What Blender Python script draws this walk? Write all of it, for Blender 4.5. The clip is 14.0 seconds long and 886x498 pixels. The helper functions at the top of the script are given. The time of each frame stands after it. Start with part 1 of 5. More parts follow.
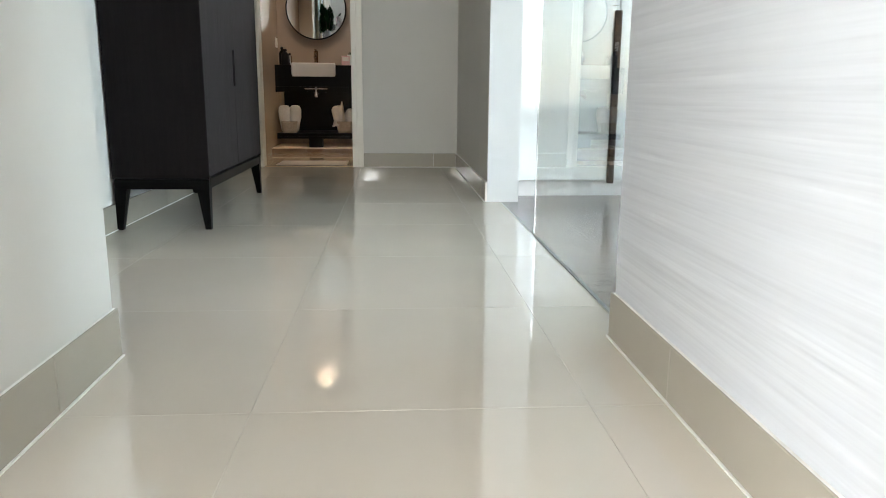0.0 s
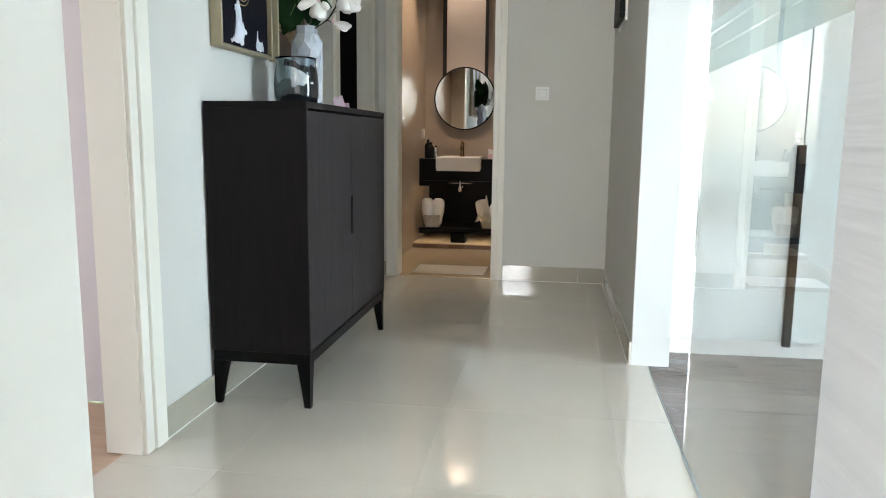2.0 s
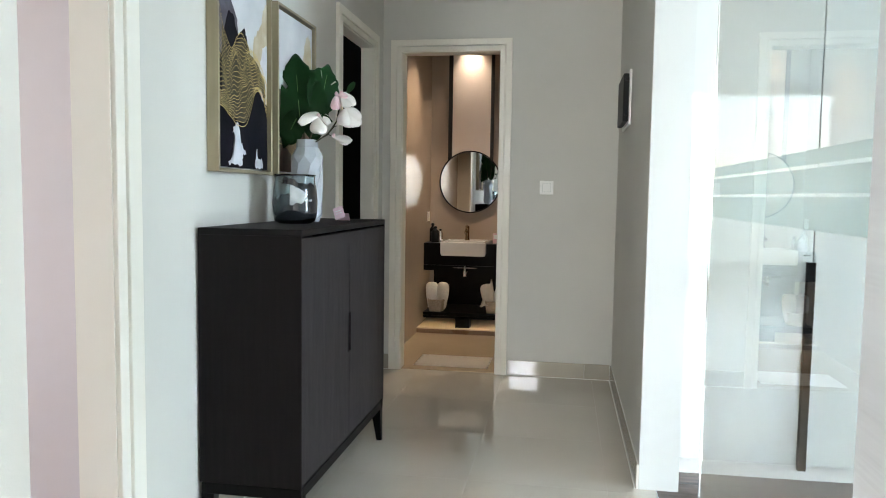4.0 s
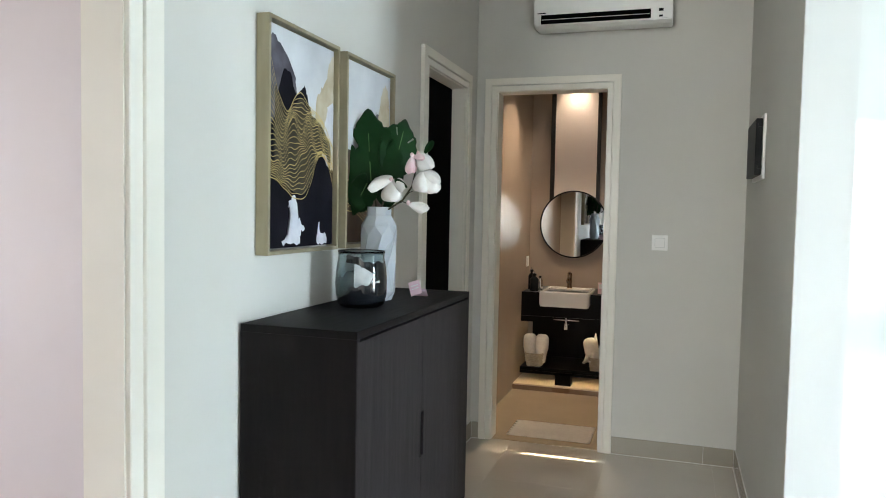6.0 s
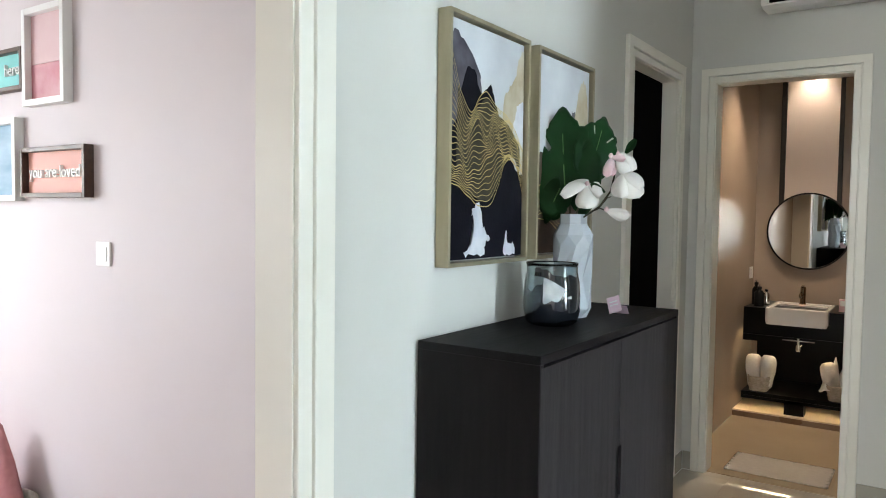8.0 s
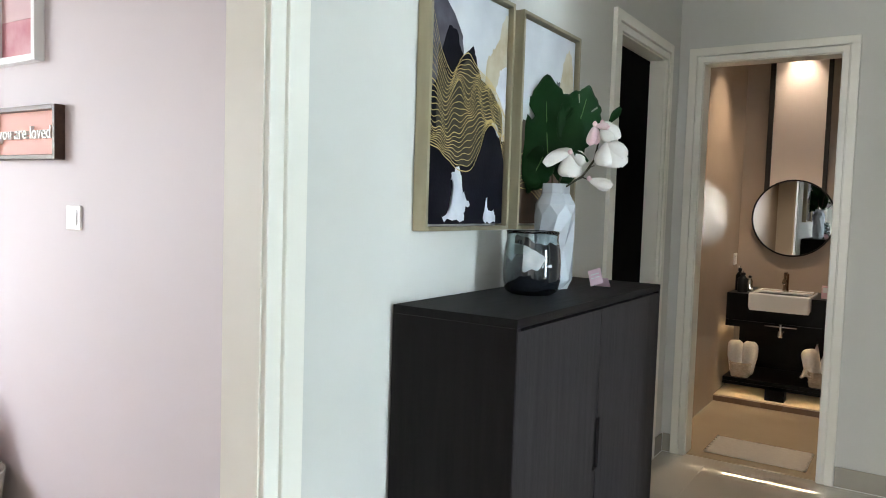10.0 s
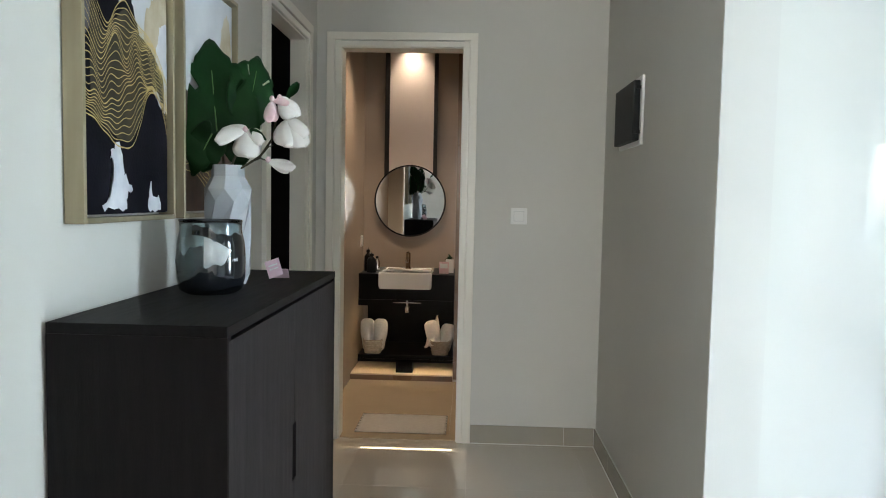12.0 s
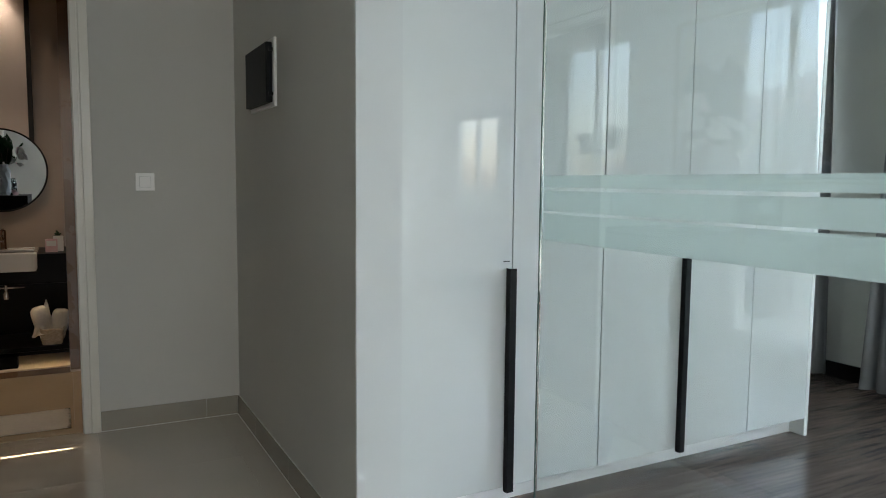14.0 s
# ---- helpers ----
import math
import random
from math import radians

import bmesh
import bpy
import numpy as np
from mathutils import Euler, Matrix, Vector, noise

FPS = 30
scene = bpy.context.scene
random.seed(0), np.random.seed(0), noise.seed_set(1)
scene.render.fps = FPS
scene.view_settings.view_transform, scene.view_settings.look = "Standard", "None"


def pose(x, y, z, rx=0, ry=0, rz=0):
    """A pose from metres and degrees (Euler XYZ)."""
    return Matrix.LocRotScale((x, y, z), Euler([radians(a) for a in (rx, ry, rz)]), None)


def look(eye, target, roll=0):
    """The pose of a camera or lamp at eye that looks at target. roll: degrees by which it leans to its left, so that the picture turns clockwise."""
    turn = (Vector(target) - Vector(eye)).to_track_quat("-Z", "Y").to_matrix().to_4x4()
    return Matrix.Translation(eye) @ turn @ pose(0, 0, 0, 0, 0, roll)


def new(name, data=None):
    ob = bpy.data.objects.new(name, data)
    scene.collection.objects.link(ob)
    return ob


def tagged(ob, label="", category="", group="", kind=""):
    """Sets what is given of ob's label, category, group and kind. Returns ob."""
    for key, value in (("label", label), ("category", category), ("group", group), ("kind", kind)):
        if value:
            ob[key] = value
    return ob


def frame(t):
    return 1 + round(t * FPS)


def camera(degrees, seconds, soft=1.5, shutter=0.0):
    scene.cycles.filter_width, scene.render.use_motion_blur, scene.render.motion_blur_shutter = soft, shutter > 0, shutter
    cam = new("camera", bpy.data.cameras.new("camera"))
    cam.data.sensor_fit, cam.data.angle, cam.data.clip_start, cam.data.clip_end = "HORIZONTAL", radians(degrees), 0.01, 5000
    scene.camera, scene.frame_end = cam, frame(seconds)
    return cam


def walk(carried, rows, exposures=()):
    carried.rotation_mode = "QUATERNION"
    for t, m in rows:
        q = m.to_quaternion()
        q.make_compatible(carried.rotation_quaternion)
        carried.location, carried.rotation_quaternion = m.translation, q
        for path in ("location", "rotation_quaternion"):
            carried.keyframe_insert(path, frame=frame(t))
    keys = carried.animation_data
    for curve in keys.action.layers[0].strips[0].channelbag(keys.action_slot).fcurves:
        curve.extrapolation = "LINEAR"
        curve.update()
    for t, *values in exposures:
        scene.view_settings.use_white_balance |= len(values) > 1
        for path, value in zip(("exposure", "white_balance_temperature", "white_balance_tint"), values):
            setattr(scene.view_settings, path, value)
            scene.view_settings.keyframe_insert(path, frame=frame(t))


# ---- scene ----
cam = camera(62.6, 14.0, soft=1.0)
PATH = [
    (0, (0.195, -0.138, 0.511), (0.326, 1.814, 0.098), 0.4),
    (0.5, (0.258, 0.029, 0.672), (0.233, 1.992, 0.289), 0.8),
    (1, (0.262, 0.152, 0.739), (0.105, 2.115, 0.393), 0.8),
    (1.5, (0.265, 0.287, 0.836), (0.011, 2.242, 0.502), 0.9),
    (2, (0.306, 0.343, 0.935), (0.008, 2.298, 0.634), 0.6),
    (2.5, (0.344, 0.364, 0.985), (0.037, 2.325, 0.737), 0.6),
    (3, (0.349, 0.365, 1.05), (0.043, 2.331, 0.852), 1.1),
    (3.2, (0.32, 0.361, 1.073), (0.026, 2.331, 0.885), 1.3),
    (5.3, (0.327, 0.739, 1.291), (-0.16, 2.677, 1.196), 0.6),
    (5.5, (0.323, 0.783, 1.303), (-0.198, 2.711, 1.211), 0.9),
    (6, (0.295, 0.902, 1.375), (-0.314, 2.804, 1.272), 1.1),
    (6.5, (0.27, 0.965, 1.429), (-0.431, 2.835, 1.313), 0.7),
    (7, (0.258, 1.038, 1.418), (-0.62, 2.831, 1.308), 0.2),
    (7.5, (0.252, 1.1, 1.408), (-0.796, 2.801, 1.309), 0.2),
    (7.7, (0.254, 1.114, 1.4), (-0.853, 2.777, 1.308), 0.3),
    (9.8, (0.265, 1.16, 1.307), (-0.881, 2.795, 1.197), 1.6),
    (10, (0.256, 1.179, 1.309), (-0.836, 2.85, 1.187), 1.8),
    (10.5, (0.188, 1.175, 1.316), (-0.696, 2.964, 1.186), 2.0),
    (11, (0.097, 1.182, 1.317), (-0.534, 3.075, 1.177), 1.7),
    (11.5, (0.012, 1.225, 1.308), (-0.357, 3.186, 1.172), 1.5),
    (12, (-0.044, 1.3, 1.3), (-0.119, 3.294, 1.166), 1.1),
    (12.5, (-0.1, 1.333, 1.297), (0.181, 3.308, 1.151), 1.2),
    (13, (-0.109, 1.328, 1.287), (0.49, 3.231, 1.138), 0.7),
    (13.5, (-0.126, 1.303, 1.256), (0.679, 3.127, 1.091), 0.4),
    (14, (-0.14, 1.285, 1.235), (0.775, 3.055, 1.052), 0.5),
]
EXPOSURES = [(0, 3.66), (1.0, 3.87), (3.2, 4.0), (5.3, 3.96), (7.0, 3.95), (10.0, 3.95), (11.0, 3.98), (11.5, 3.94), (12.0, 3.74), (13.0, 3.08), (14.0, 2.76)]
walk(cam, [(t, look(eye, target, roll)) for t, eye, target, roll in PATH], EXPOSURES)

# ---- light ----
world = bpy.data.worlds.new("daylight")
scene.world = world
world.use_nodes = True
sky = world.node_tree.nodes.new("ShaderNodeTexSky")
sky.sky_type = "NISHITA"
sky.sun_disc = False
sky.sun_elevation = math.radians(48)
sky.sun_rotation = math.radians(200)
sky.dust_density = 2.5
world.node_tree.links.new(sky.outputs["Color"], world.node_tree.nodes["Background"].inputs["Color"])
world.node_tree.nodes["Background"].inputs["Strength"].default_value = 0.15


def lamp(name, kind, m, power, colour, size=(1, 1), spot=60, blend=0.6, radius=0.03):
    data = bpy.data.lights.new(name, kind)
    data.energy, data.color = power, colour
    if kind == "AREA":
        data.shape, data.size, data.size_y = "RECTANGLE", size[0], size[1]
    if kind == "SPOT":
        data.spot_size, data.spot_blend, data.shadow_soft_size = math.radians(spot), blend, radius
    ob = new(name, data)
    ob.matrix_world = m
    return ob


sun_data = bpy.data.lights.new("sun", "SUN")
sun_data.energy, sun_data.angle, sun_data.color = 0.6, math.radians(10), (1.0, 0.96, 0.9)
new("sun", sun_data).matrix_world = pose(0, 0, 8, 42, 0, 160)
SKYLIGHT = (0.97, 0.985, 0.97)
BLUELIGHT = (0.83, 0.935, 1.0)
lamp("bedroom_daylight", "AREA", look((7.0, 2.3, 1.9), (0.0, 2.6, 1.3)), 50, (0.72, 0.89, 1.0), (2.6, 4.0))
# fill lamp in an added south window, brightens wardrobe front and pier
lamp("bedroom_south_fill", "AREA", look((2.53, -3.57, 1.45), (2.53, 0, 1.35)), 5.2, BLUELIGHT, (3.0, 2.2))
lamp("living_window_daylight", "AREA", look((-0.5, -3.57, 1.7), (-0.5, 0, 1.55)), 7.0, SKYLIGHT, (0.78, 1.55))
# fill lamp in an added opening behind the start, lights the near hall
lamp("living_side_fill", "AREA", look((-2.57, -1.7, 1.3), (0, -1.2, 1.2)), 7.6, SKYLIGHT, (1.6, 2.1))
lamp("kid_window_daylight", "AREA", look((-4.22, 1.1, 1.5), (-1.8, 2.2, 0.8)), 3.1, (0.95, 0.97, 1.0), (1.4, 1.4))
# fill lamp added in the fourth window to lift the wall past the wardrobe
lamp("bedroom_side_fill", "AREA", look((4.21, 4.72, 1.65), (0.0, 4.4, 1.0)), 3.0, BLUELIGHT, (0.7, 1.6))
lamp("niche_spot", "SPOT", look((-0.52, 6.93, 2.56), (-0.52, 6.99, 1.4)), 1.8, (1.0, 0.80, 0.60), spot=80, blend=0.9)
lamp("bath_spot", "SPOT", look((-0.56, 6.25, 2.56), (-0.56, 6.22, 0)), 5.6, (1.0, 0.76, 0.53), spot=92, blend=0.9)

# ---- materials ----


def mat(name, c1, c2=None, scale=4.0, rough=0.5, metal=0.0, bump=0.0, bscale=150.0, stretch=(1, 1, 1), coat=0.0, rvar=0.0,
        per_object=0.0, detail=5.0, ior=1.5):
    """A painted or grained surface: two colours mixed by noise, a finer relief, uneven gloss."""
    m = bpy.data.materials.new(name)
    m.use_nodes = True
    nt = m.node_tree
    bsdf = nt.nodes["Principled BSDF"]
    bsdf.inputs["Metallic"].default_value = metal
    bsdf.inputs["IOR"].default_value = ior
    bsdf.inputs["Roughness"].default_value = rough
    bsdf.inputs["Coat Weight"].default_value = coat
    bsdf.inputs["Coat Roughness"].default_value = 0.03
    c2 = c2 or tuple(v * 0.93 for v in c1)
    tc = nt.nodes.new("ShaderNodeTexCoord")
    mp = nt.nodes.new("ShaderNodeMapping")
    mp.inputs["Scale"].default_value = stretch
    nt.links.new(tc.outputs["Object"], mp.inputs["Vector"])
    n1 = nt.nodes.new("ShaderNodeTexNoise")
    n1.inputs["Scale"].default_value, n1.inputs["Detail"].default_value = scale, detail
    nt.links.new(mp.outputs["Vector"], n1.inputs["Vector"])
    ramp = nt.nodes.new("ShaderNodeMapRange")
    ramp.inputs["From Min"].default_value, ramp.inputs["From Max"].default_value = 0.3, 0.7
    nt.links.new(n1.outputs["Fac"], ramp.inputs["Value"])
    mix = nt.nodes.new("ShaderNodeMix")
    mix.data_type = "RGBA"
    mix.inputs[6].default_value, mix.inputs[7].default_value = (*c1, 1), (*c2, 1)
    nt.links.new(ramp.outputs["Result"], mix.inputs[0])
    colour = mix.outputs[2]
    if per_object:
        info = nt.nodes.new("ShaderNodeObjectInfo")
        hsv = nt.nodes.new("ShaderNodeHueSaturation")
        rng = nt.nodes.new("ShaderNodeMapRange")
        rng.inputs["To Min"].default_value, rng.inputs["To Max"].default_value = 1 - per_object, 1 + per_object
        nt.links.new(info.outputs["Random"], rng.inputs["Value"])
        nt.links.new(rng.outputs["Result"], hsv.inputs["Value"])
        nt.links.new(colour, hsv.inputs["Color"])
        colour = hsv.outputs["Color"]
    nt.links.new(colour, bsdf.inputs["Base Color"])
    if rvar:
        rr = nt.nodes.new("ShaderNodeMapRange")
        rr.inputs["To Min"].default_value, rr.inputs["To Max"].default_value = max(0.0, rough - rvar), rough + rvar
        nt.links.new(n1.outputs["Fac"], rr.inputs["Value"])
        nt.links.new(rr.outputs["Result"], bsdf.inputs["Roughness"])
    if bump:
        n2 = nt.nodes.new("ShaderNodeTexNoise")
        n2.inputs["Scale"].default_value = bscale
        nt.links.new(mp.outputs["Vector"], n2.inputs["Vector"])
        bp = nt.nodes.new("ShaderNodeBump")
        bp.inputs["Strength"].default_value, bp.inputs["Distance"].default_value = bump, 0.002
        nt.links.new(n2.outputs["Fac"], bp.inputs["Height"])
        nt.links.new(bp.outputs["Normal"], bsdf.inputs["Normal"])
    return m


def glow(name, colour, strength):
    m = bpy.data.materials.new(name)
    m.use_nodes = True
    b = m.node_tree.nodes["Principled BSDF"]
    b.inputs["Base Color"].default_value = (*colour, 1)
    b.inputs["Emission Color"].default_value = (*colour, 1)
    b.inputs["Emission Strength"].default_value = strength
    return m


def glass(name, colour=(1, 1, 1), rough=0.0, ior=1.5):
    m = bpy.data.materials.new(name)
    m.use_nodes = True
    b = m.node_tree.nodes["Principled BSDF"]
    b.inputs["Base Color"].default_value = (*colour, 1)
    b.inputs["Transmission Weight"].default_value = 1.0
    b.inputs["Roughness"].default_value = rough
    b.inputs["IOR"].default_value = ior
    return m


WALL = mat("wall_paint", (0.655, 0.635, 0.588), (0.62, 0.60, 0.553), 1.4, 0.62, bump=0.12, bscale=260)
PIER = mat("cool_white_paint", (0.585, 0.612, 0.60), (0.56, 0.585, 0.575), 1.4, 0.5, bump=0.1, bscale=260)
PINK = mat("pink_wall_paint", (0.665, 0.612, 0.62), (0.635, 0.582, 0.59), 1.3, 0.6, bump=0.12, bscale=260)
BEDWALL = mat("bedroom_wall_paint", (0.64, 0.64, 0.59), (0.60, 0.60, 0.55), 1.3, 0.6, bump=0.12, bscale=260)
CEIL = mat("ceiling_paint", (0.82, 0.82, 0.80), (0.79, 0.79, 0.77), 1.2, 0.7, bump=0.08, bscale=200)
TRIM = mat("cream_door_trim", (0.86, 0.82, 0.735), (0.83, 0.79, 0.705), 3, 0.32, bump=0.05, bscale=90, rvar=0.08)
WHITE = mat("white_paint", (0.82, 0.83, 0.82), (0.79, 0.80, 0.79), 2, 0.35, bump=0.04)
TILE = mat("polished_floor_tile", (0.64, 0.582, 0.497), (0.60, 0.545, 0.465), 2.2, 0.012, bump=0.002, bscale=6, rvar=0.004, per_object=0.012, ior=2.45)
GROUT = mat("floor_grout", (0.60, 0.56, 0.49), (0.54, 0.50, 0.43), 3, 0.6)
CAULK = mat("white_sealant", (0.84, 0.82, 0.77), (0.72, 0.70, 0.65), 9, 0.5)
SKIRT = mat("polished_skirting_tile", (0.41, 0.37, 0.305), (0.37, 0.335, 0.275), 3, 0.06, rvar=0.03, per_object=0.03)
BATHTILE = mat("warm_bath_tile", (0.45, 0.37, 0.30), (0.38, 0.31, 0.25), 1.8, 0.24, rvar=0.06, ior=1.24, per_object=0.03)
BATHDARK = mat("brown_bath_tile", (0.20, 0.125, 0.08), (0.16, 0.10, 0.06), 2.5, 0.28, rvar=0.06)
BATHFLOOR = mat("bath_floor_tile", (0.50, 0.405, 0.29), (0.44, 0.355, 0.25), 2.2, 0.06, rvar=0.03, per_object=0.03)
PLINTH = mat("pale_plinth_stone", (0.60, 0.50, 0.39), (0.53, 0.44, 0.34), 3, 0.5)
NICHE = mat("pale_niche_panel", (0.74, 0.66, 0.61), (0.71, 0.63, 0.58), 3, 0.5)
EBONY = mat("ebony_stained_wood", (0.0120, 0.0092, 0.0097), (0.0085, 0.0066, 0.0070), 9, 0.6, ior=1.22, bump=0.2, bscale=80, stretch=(9, 9, 0.6), rvar=0.06)
EBONYTOP = mat("ebony_stained_top", (0.011, 0.009, 0.0095), (0.007, 0.006, 0.0063), 9, 0.55, ior=1.22, bump=0.2, bscale=80, stretch=(9, 0.6, 9), rvar=0.06)
ASH = mat("dark_ash_door", (0.0315, 0.0262, 0.0275), (0.023, 0.0192, 0.0202), 7, 0.55, ior=1.22, bump=0.3, bscale=60, stretch=(10, 10, 0.45), rvar=0.06)
BLACK = mat("black_lacquer", (0.004, 0.0035, 0.0035), (0.003, 0.0026, 0.0026), 5, 0.4, ior=1.2)
BLACKMETAL = mat("black_metal", (0.007, 0.007, 0.008), (0.011, 0.011, 0.012), 20, 0.45, ior=1.25)
# near-zero black that paints in the dark: side doorway, air outlet, plank gaps
SHADOWGAP = mat("shade_black", (0.003, 0.003, 0.003), (0.002, 0.002, 0.002), 5, 0.9, ior=1.1)
BRASS = mat("champagne_frame", (0.42, 0.36, 0.245), (0.34, 0.29, 0.19), 25, 0.42, metal=0.55, stretch=(1, 1, 0.2))
CHROME = mat("chrome", (0.75, 0.75, 0.76), (0.7, 0.7, 0.71), 10, 0.08, metal=1.0)
ALU = mat("satin_aluminium", (0.45, 0.46, 0.46), (0.4, 0.41, 0.41), 20, 0.45, metal=0.6)
BRONZE = mat("bronze_tap", (0.36, 0.28, 0.2), (0.3, 0.23, 0.16), 10, 0.2, metal=1.0)
GLOSS = mat("white_high_gloss_door", (0.64, 0.67, 0.655), (0.63, 0.66, 0.645), 0.8, 0.008, bump=0.002, bscale=1.5, ior=1.6)
PLASTIC = mat("white_plastic", (0.88, 0.87, 0.84), (0.86, 0.85, 0.82), 6, 0.35)
# grey that paints in the shadow line round the switch rocker
SEAM_SHADE = mat("switch_seam_shade", (0.55, 0.55, 0.53), (0.50, 0.50, 0.48), 6, 0.5)
CERAMIC = mat("white_ceramic", (0.84, 0.83, 0.81), (0.82, 0.81, 0.79), 3, 0.06, coat=0.5)
SMOKED = mat("smoked_grey_cover", (0.020, 0.021, 0.022), (0.014, 0.015, 0.016), 6, 0.45, ior=1.18)
DARKPLASTIC = mat("smoked_plastic", (0.014, 0.015, 0.017), (0.009, 0.010, 0.011), 6, 0.5, ior=1.15)
TOWEL = mat("white_terry_cotton", (0.82, 0.78, 0.72), (0.74, 0.70, 0.64), 60, 0.95, bump=0.9, bscale=240)
WICKER = mat("pale_wicker", (0.55, 0.47, 0.37), (0.40, 0.33, 0.25), 60, 0.8, bump=0.8, bscale=120, stretch=(1, 1, 3))
MAT_ = mat("bath_mat_cotton", (0.90, 0.86, 0.80), (0.85, 0.81, 0.75), 40, 0.95, bump=0.35, bscale=170)
DARKWOOD = mat("dark_wood_plank", (0.185, 0.138, 0.12), (0.088, 0.065, 0.057), 5, 0.17, bump=0.12, bscale=60, stretch=(0.5, 9, 9), rvar=0.08, per_object=0.25)
OAK = mat("oak_laminate", (0.50, 0.34, 0.23), (0.40, 0.27, 0.18), 4, 0.4, bump=0.1, bscale=60, stretch=(0.5, 9, 9), per_object=0.1)
CURTAIN = mat("grey_curtain_cloth", (0.27, 0.27, 0.275), (0.21, 0.21, 0.215), 80, 0.9, bump=0.4, bscale=500)
SHEER = mat("sheer_white_cloth", (0.74, 0.75, 0.74), (0.68, 0.69, 0.68), 60, 0.9)
LEAF = mat("monstera_leaf_green", (0.008, 0.046, 0.010), (0.004, 0.024, 0.006), 7, 0.5, ior=1.25, bump=0.3, bscale=40)
LEAFLIGHT = mat("leaf_vein", (0.10, 0.22, 0.06), (0.07, 0.17, 0.04), 7, 0.45)
STEM = mat("brown_stem", (0.05, 0.045, 0.02), (0.03, 0.028, 0.012), 20, 0.7)
PETAL = mat("magnolia_petal", (0.82, 0.79, 0.74), (0.76, 0.70, 0.66), 20, 0.55)
PINKPETAL = mat("pink_bud_petal", (0.78, 0.46, 0.50), (0.82, 0.66, 0.66), 20, 0.55)
TAG = mat("pink_card", (0.80, 0.58, 0.66), (0.78, 0.56, 0.64), 8, 0.6)
CLEAR = glass("clear_glass", (0.93, 0.975, 0.955))
WINDOWGLASS = glass("window_glass", (1, 1, 1))
SMOKE = mat("black_glass_swirl", (0.006, 0.008, 0.010), (0.012, 0.014, 0.018), 6, 0.04, coat=0.6)
MILK = mat("milky_glass_swirl", (0.60, 0.63, 0.64), (0.36, 0.39, 0.41), 22, 0.12, coat=0.4)
VASEGLASS = glass("smoky_vase_glass", (0.66, 0.75, 0.77))
FROSTVASE = mat("frosted_vase_glass", (0.76, 0.79, 0.84), (0.66, 0.70, 0.75), 9, 0.22, ior=1.45)
FROSTVASE.node_tree.nodes["Principled BSDF"].inputs["Transmission Weight"].default_value = 0.35


def frosted():
    """A pale film that scatters light from both sides and lets a little straight through."""
    m = bpy.data.materials.new("frosted_film")
    m.use_nodes = True
    nt = m.node_tree
    nt.nodes.remove(nt.nodes["Principled BSDF"])
    nodes = [nt.nodes.new("ShaderNodeBsdf" + k) for k in ("Diffuse", "Translucent", "Transparent")]
    for n, c in zip(nodes, ((0.80, 0.86, 0.84), (0.84, 0.90, 0.88), (0.92, 0.96, 0.95))):
        n.inputs["Color"].default_value = (*c, 1)
    a, b = nt.nodes.new("ShaderNodeMixShader"), nt.nodes.new("ShaderNodeMixShader")
    a.inputs[0].default_value, b.inputs[0].default_value = 0.5, 0.25
    nt.links.new(nodes[0].outputs[0], a.inputs[1])
    nt.links.new(nodes[1].outputs[0], a.inputs[2])
    nt.links.new(a.outputs[0], b.inputs[1])
    nt.links.new(nodes[2].outputs[0], b.inputs[2])
    nt.links.new(b.outputs[0], nt.nodes["Material Output"].inputs["Surface"])
    return m


FROST = frosted()
GLASSEDGE = mat("green_glass_edge", (0.05, 0.10, 0.085), (0.04, 0.08, 0.07), 5, 0.15)
MIRROR = mat("mirror_silver", (0.86, 0.86, 0.85), (0.86, 0.86, 0.85), 2, 0.015, metal=1.0)
LEDLOW = glow("low_led_diode", (1.0, 0.74, 0.42), 5.0)
LED = glow("led_diode", (1.0, 0.74, 0.42), 7.0)
DOWNLIGHT = glow("downlight_lens", (1.0, 0.80, 0.55), 0.25)
WALNUT = mat("walnut_frame", (0.075, 0.035, 0.02), (0.045, 0.02, 0.012), 14, 0.45, stretch=(1, 6, 6))
SIGNPINK = mat("salmon_sign_board", (0.80, 0.42, 0.34), (0.76, 0.40, 0.32), 5, 0.6)
SIGNTEAL = mat("teal_sign_board", (0.22, 0.62, 0.60), (0.20, 0.58, 0.56), 5, 0.6)
PRINTRED = mat("rose_print", (0.45, 0.10, 0.14), (0.62, 0.33, 0.36), 6, 0.5)
PRINTROSE = mat("pale_rose_print", (0.62, 0.40, 0.42), (0.70, 0.52, 0.52), 4, 0.5)
PRINTBLUE = mat("blue_print", (0.10, 0.24, 0.36), (0.30, 0.46, 0.56), 4, 0.5, stretch=(1, 1, 3))
ROPE = mat("pale_rope", (0.62, 0.60, 0.54), (0.48, 0.46, 0.41), 70, 0.9, bump=0.8, bscale=150)
TEAL = mat("teal_cloth", (0.20, 0.45, 0.45), (0.15, 0.38, 0.38), 30, 0.9)
ROSECLOTH = mat("rose_cloth", (0.50, 0.22, 0.22), (0.42, 0.17, 0.18), 30, 0.9, bump=0.3)
CANVAS = mat("painted_canvas", (0.66, 0.67, 0.69), (0.42, 0.43, 0.47), 3.2, 0.7, bump=0.2, bscale=500, detail=8)
INK = mat("black_paint", (0.005, 0.005, 0.008), (0.011, 0.010, 0.015), 8, 0.7, ior=1.15, bump=0.2, bscale=120)
WASH = mat("grey_paint_wash", (0.035, 0.031, 0.042), (0.12, 0.11, 0.14), 14, 0.6, detail=8)
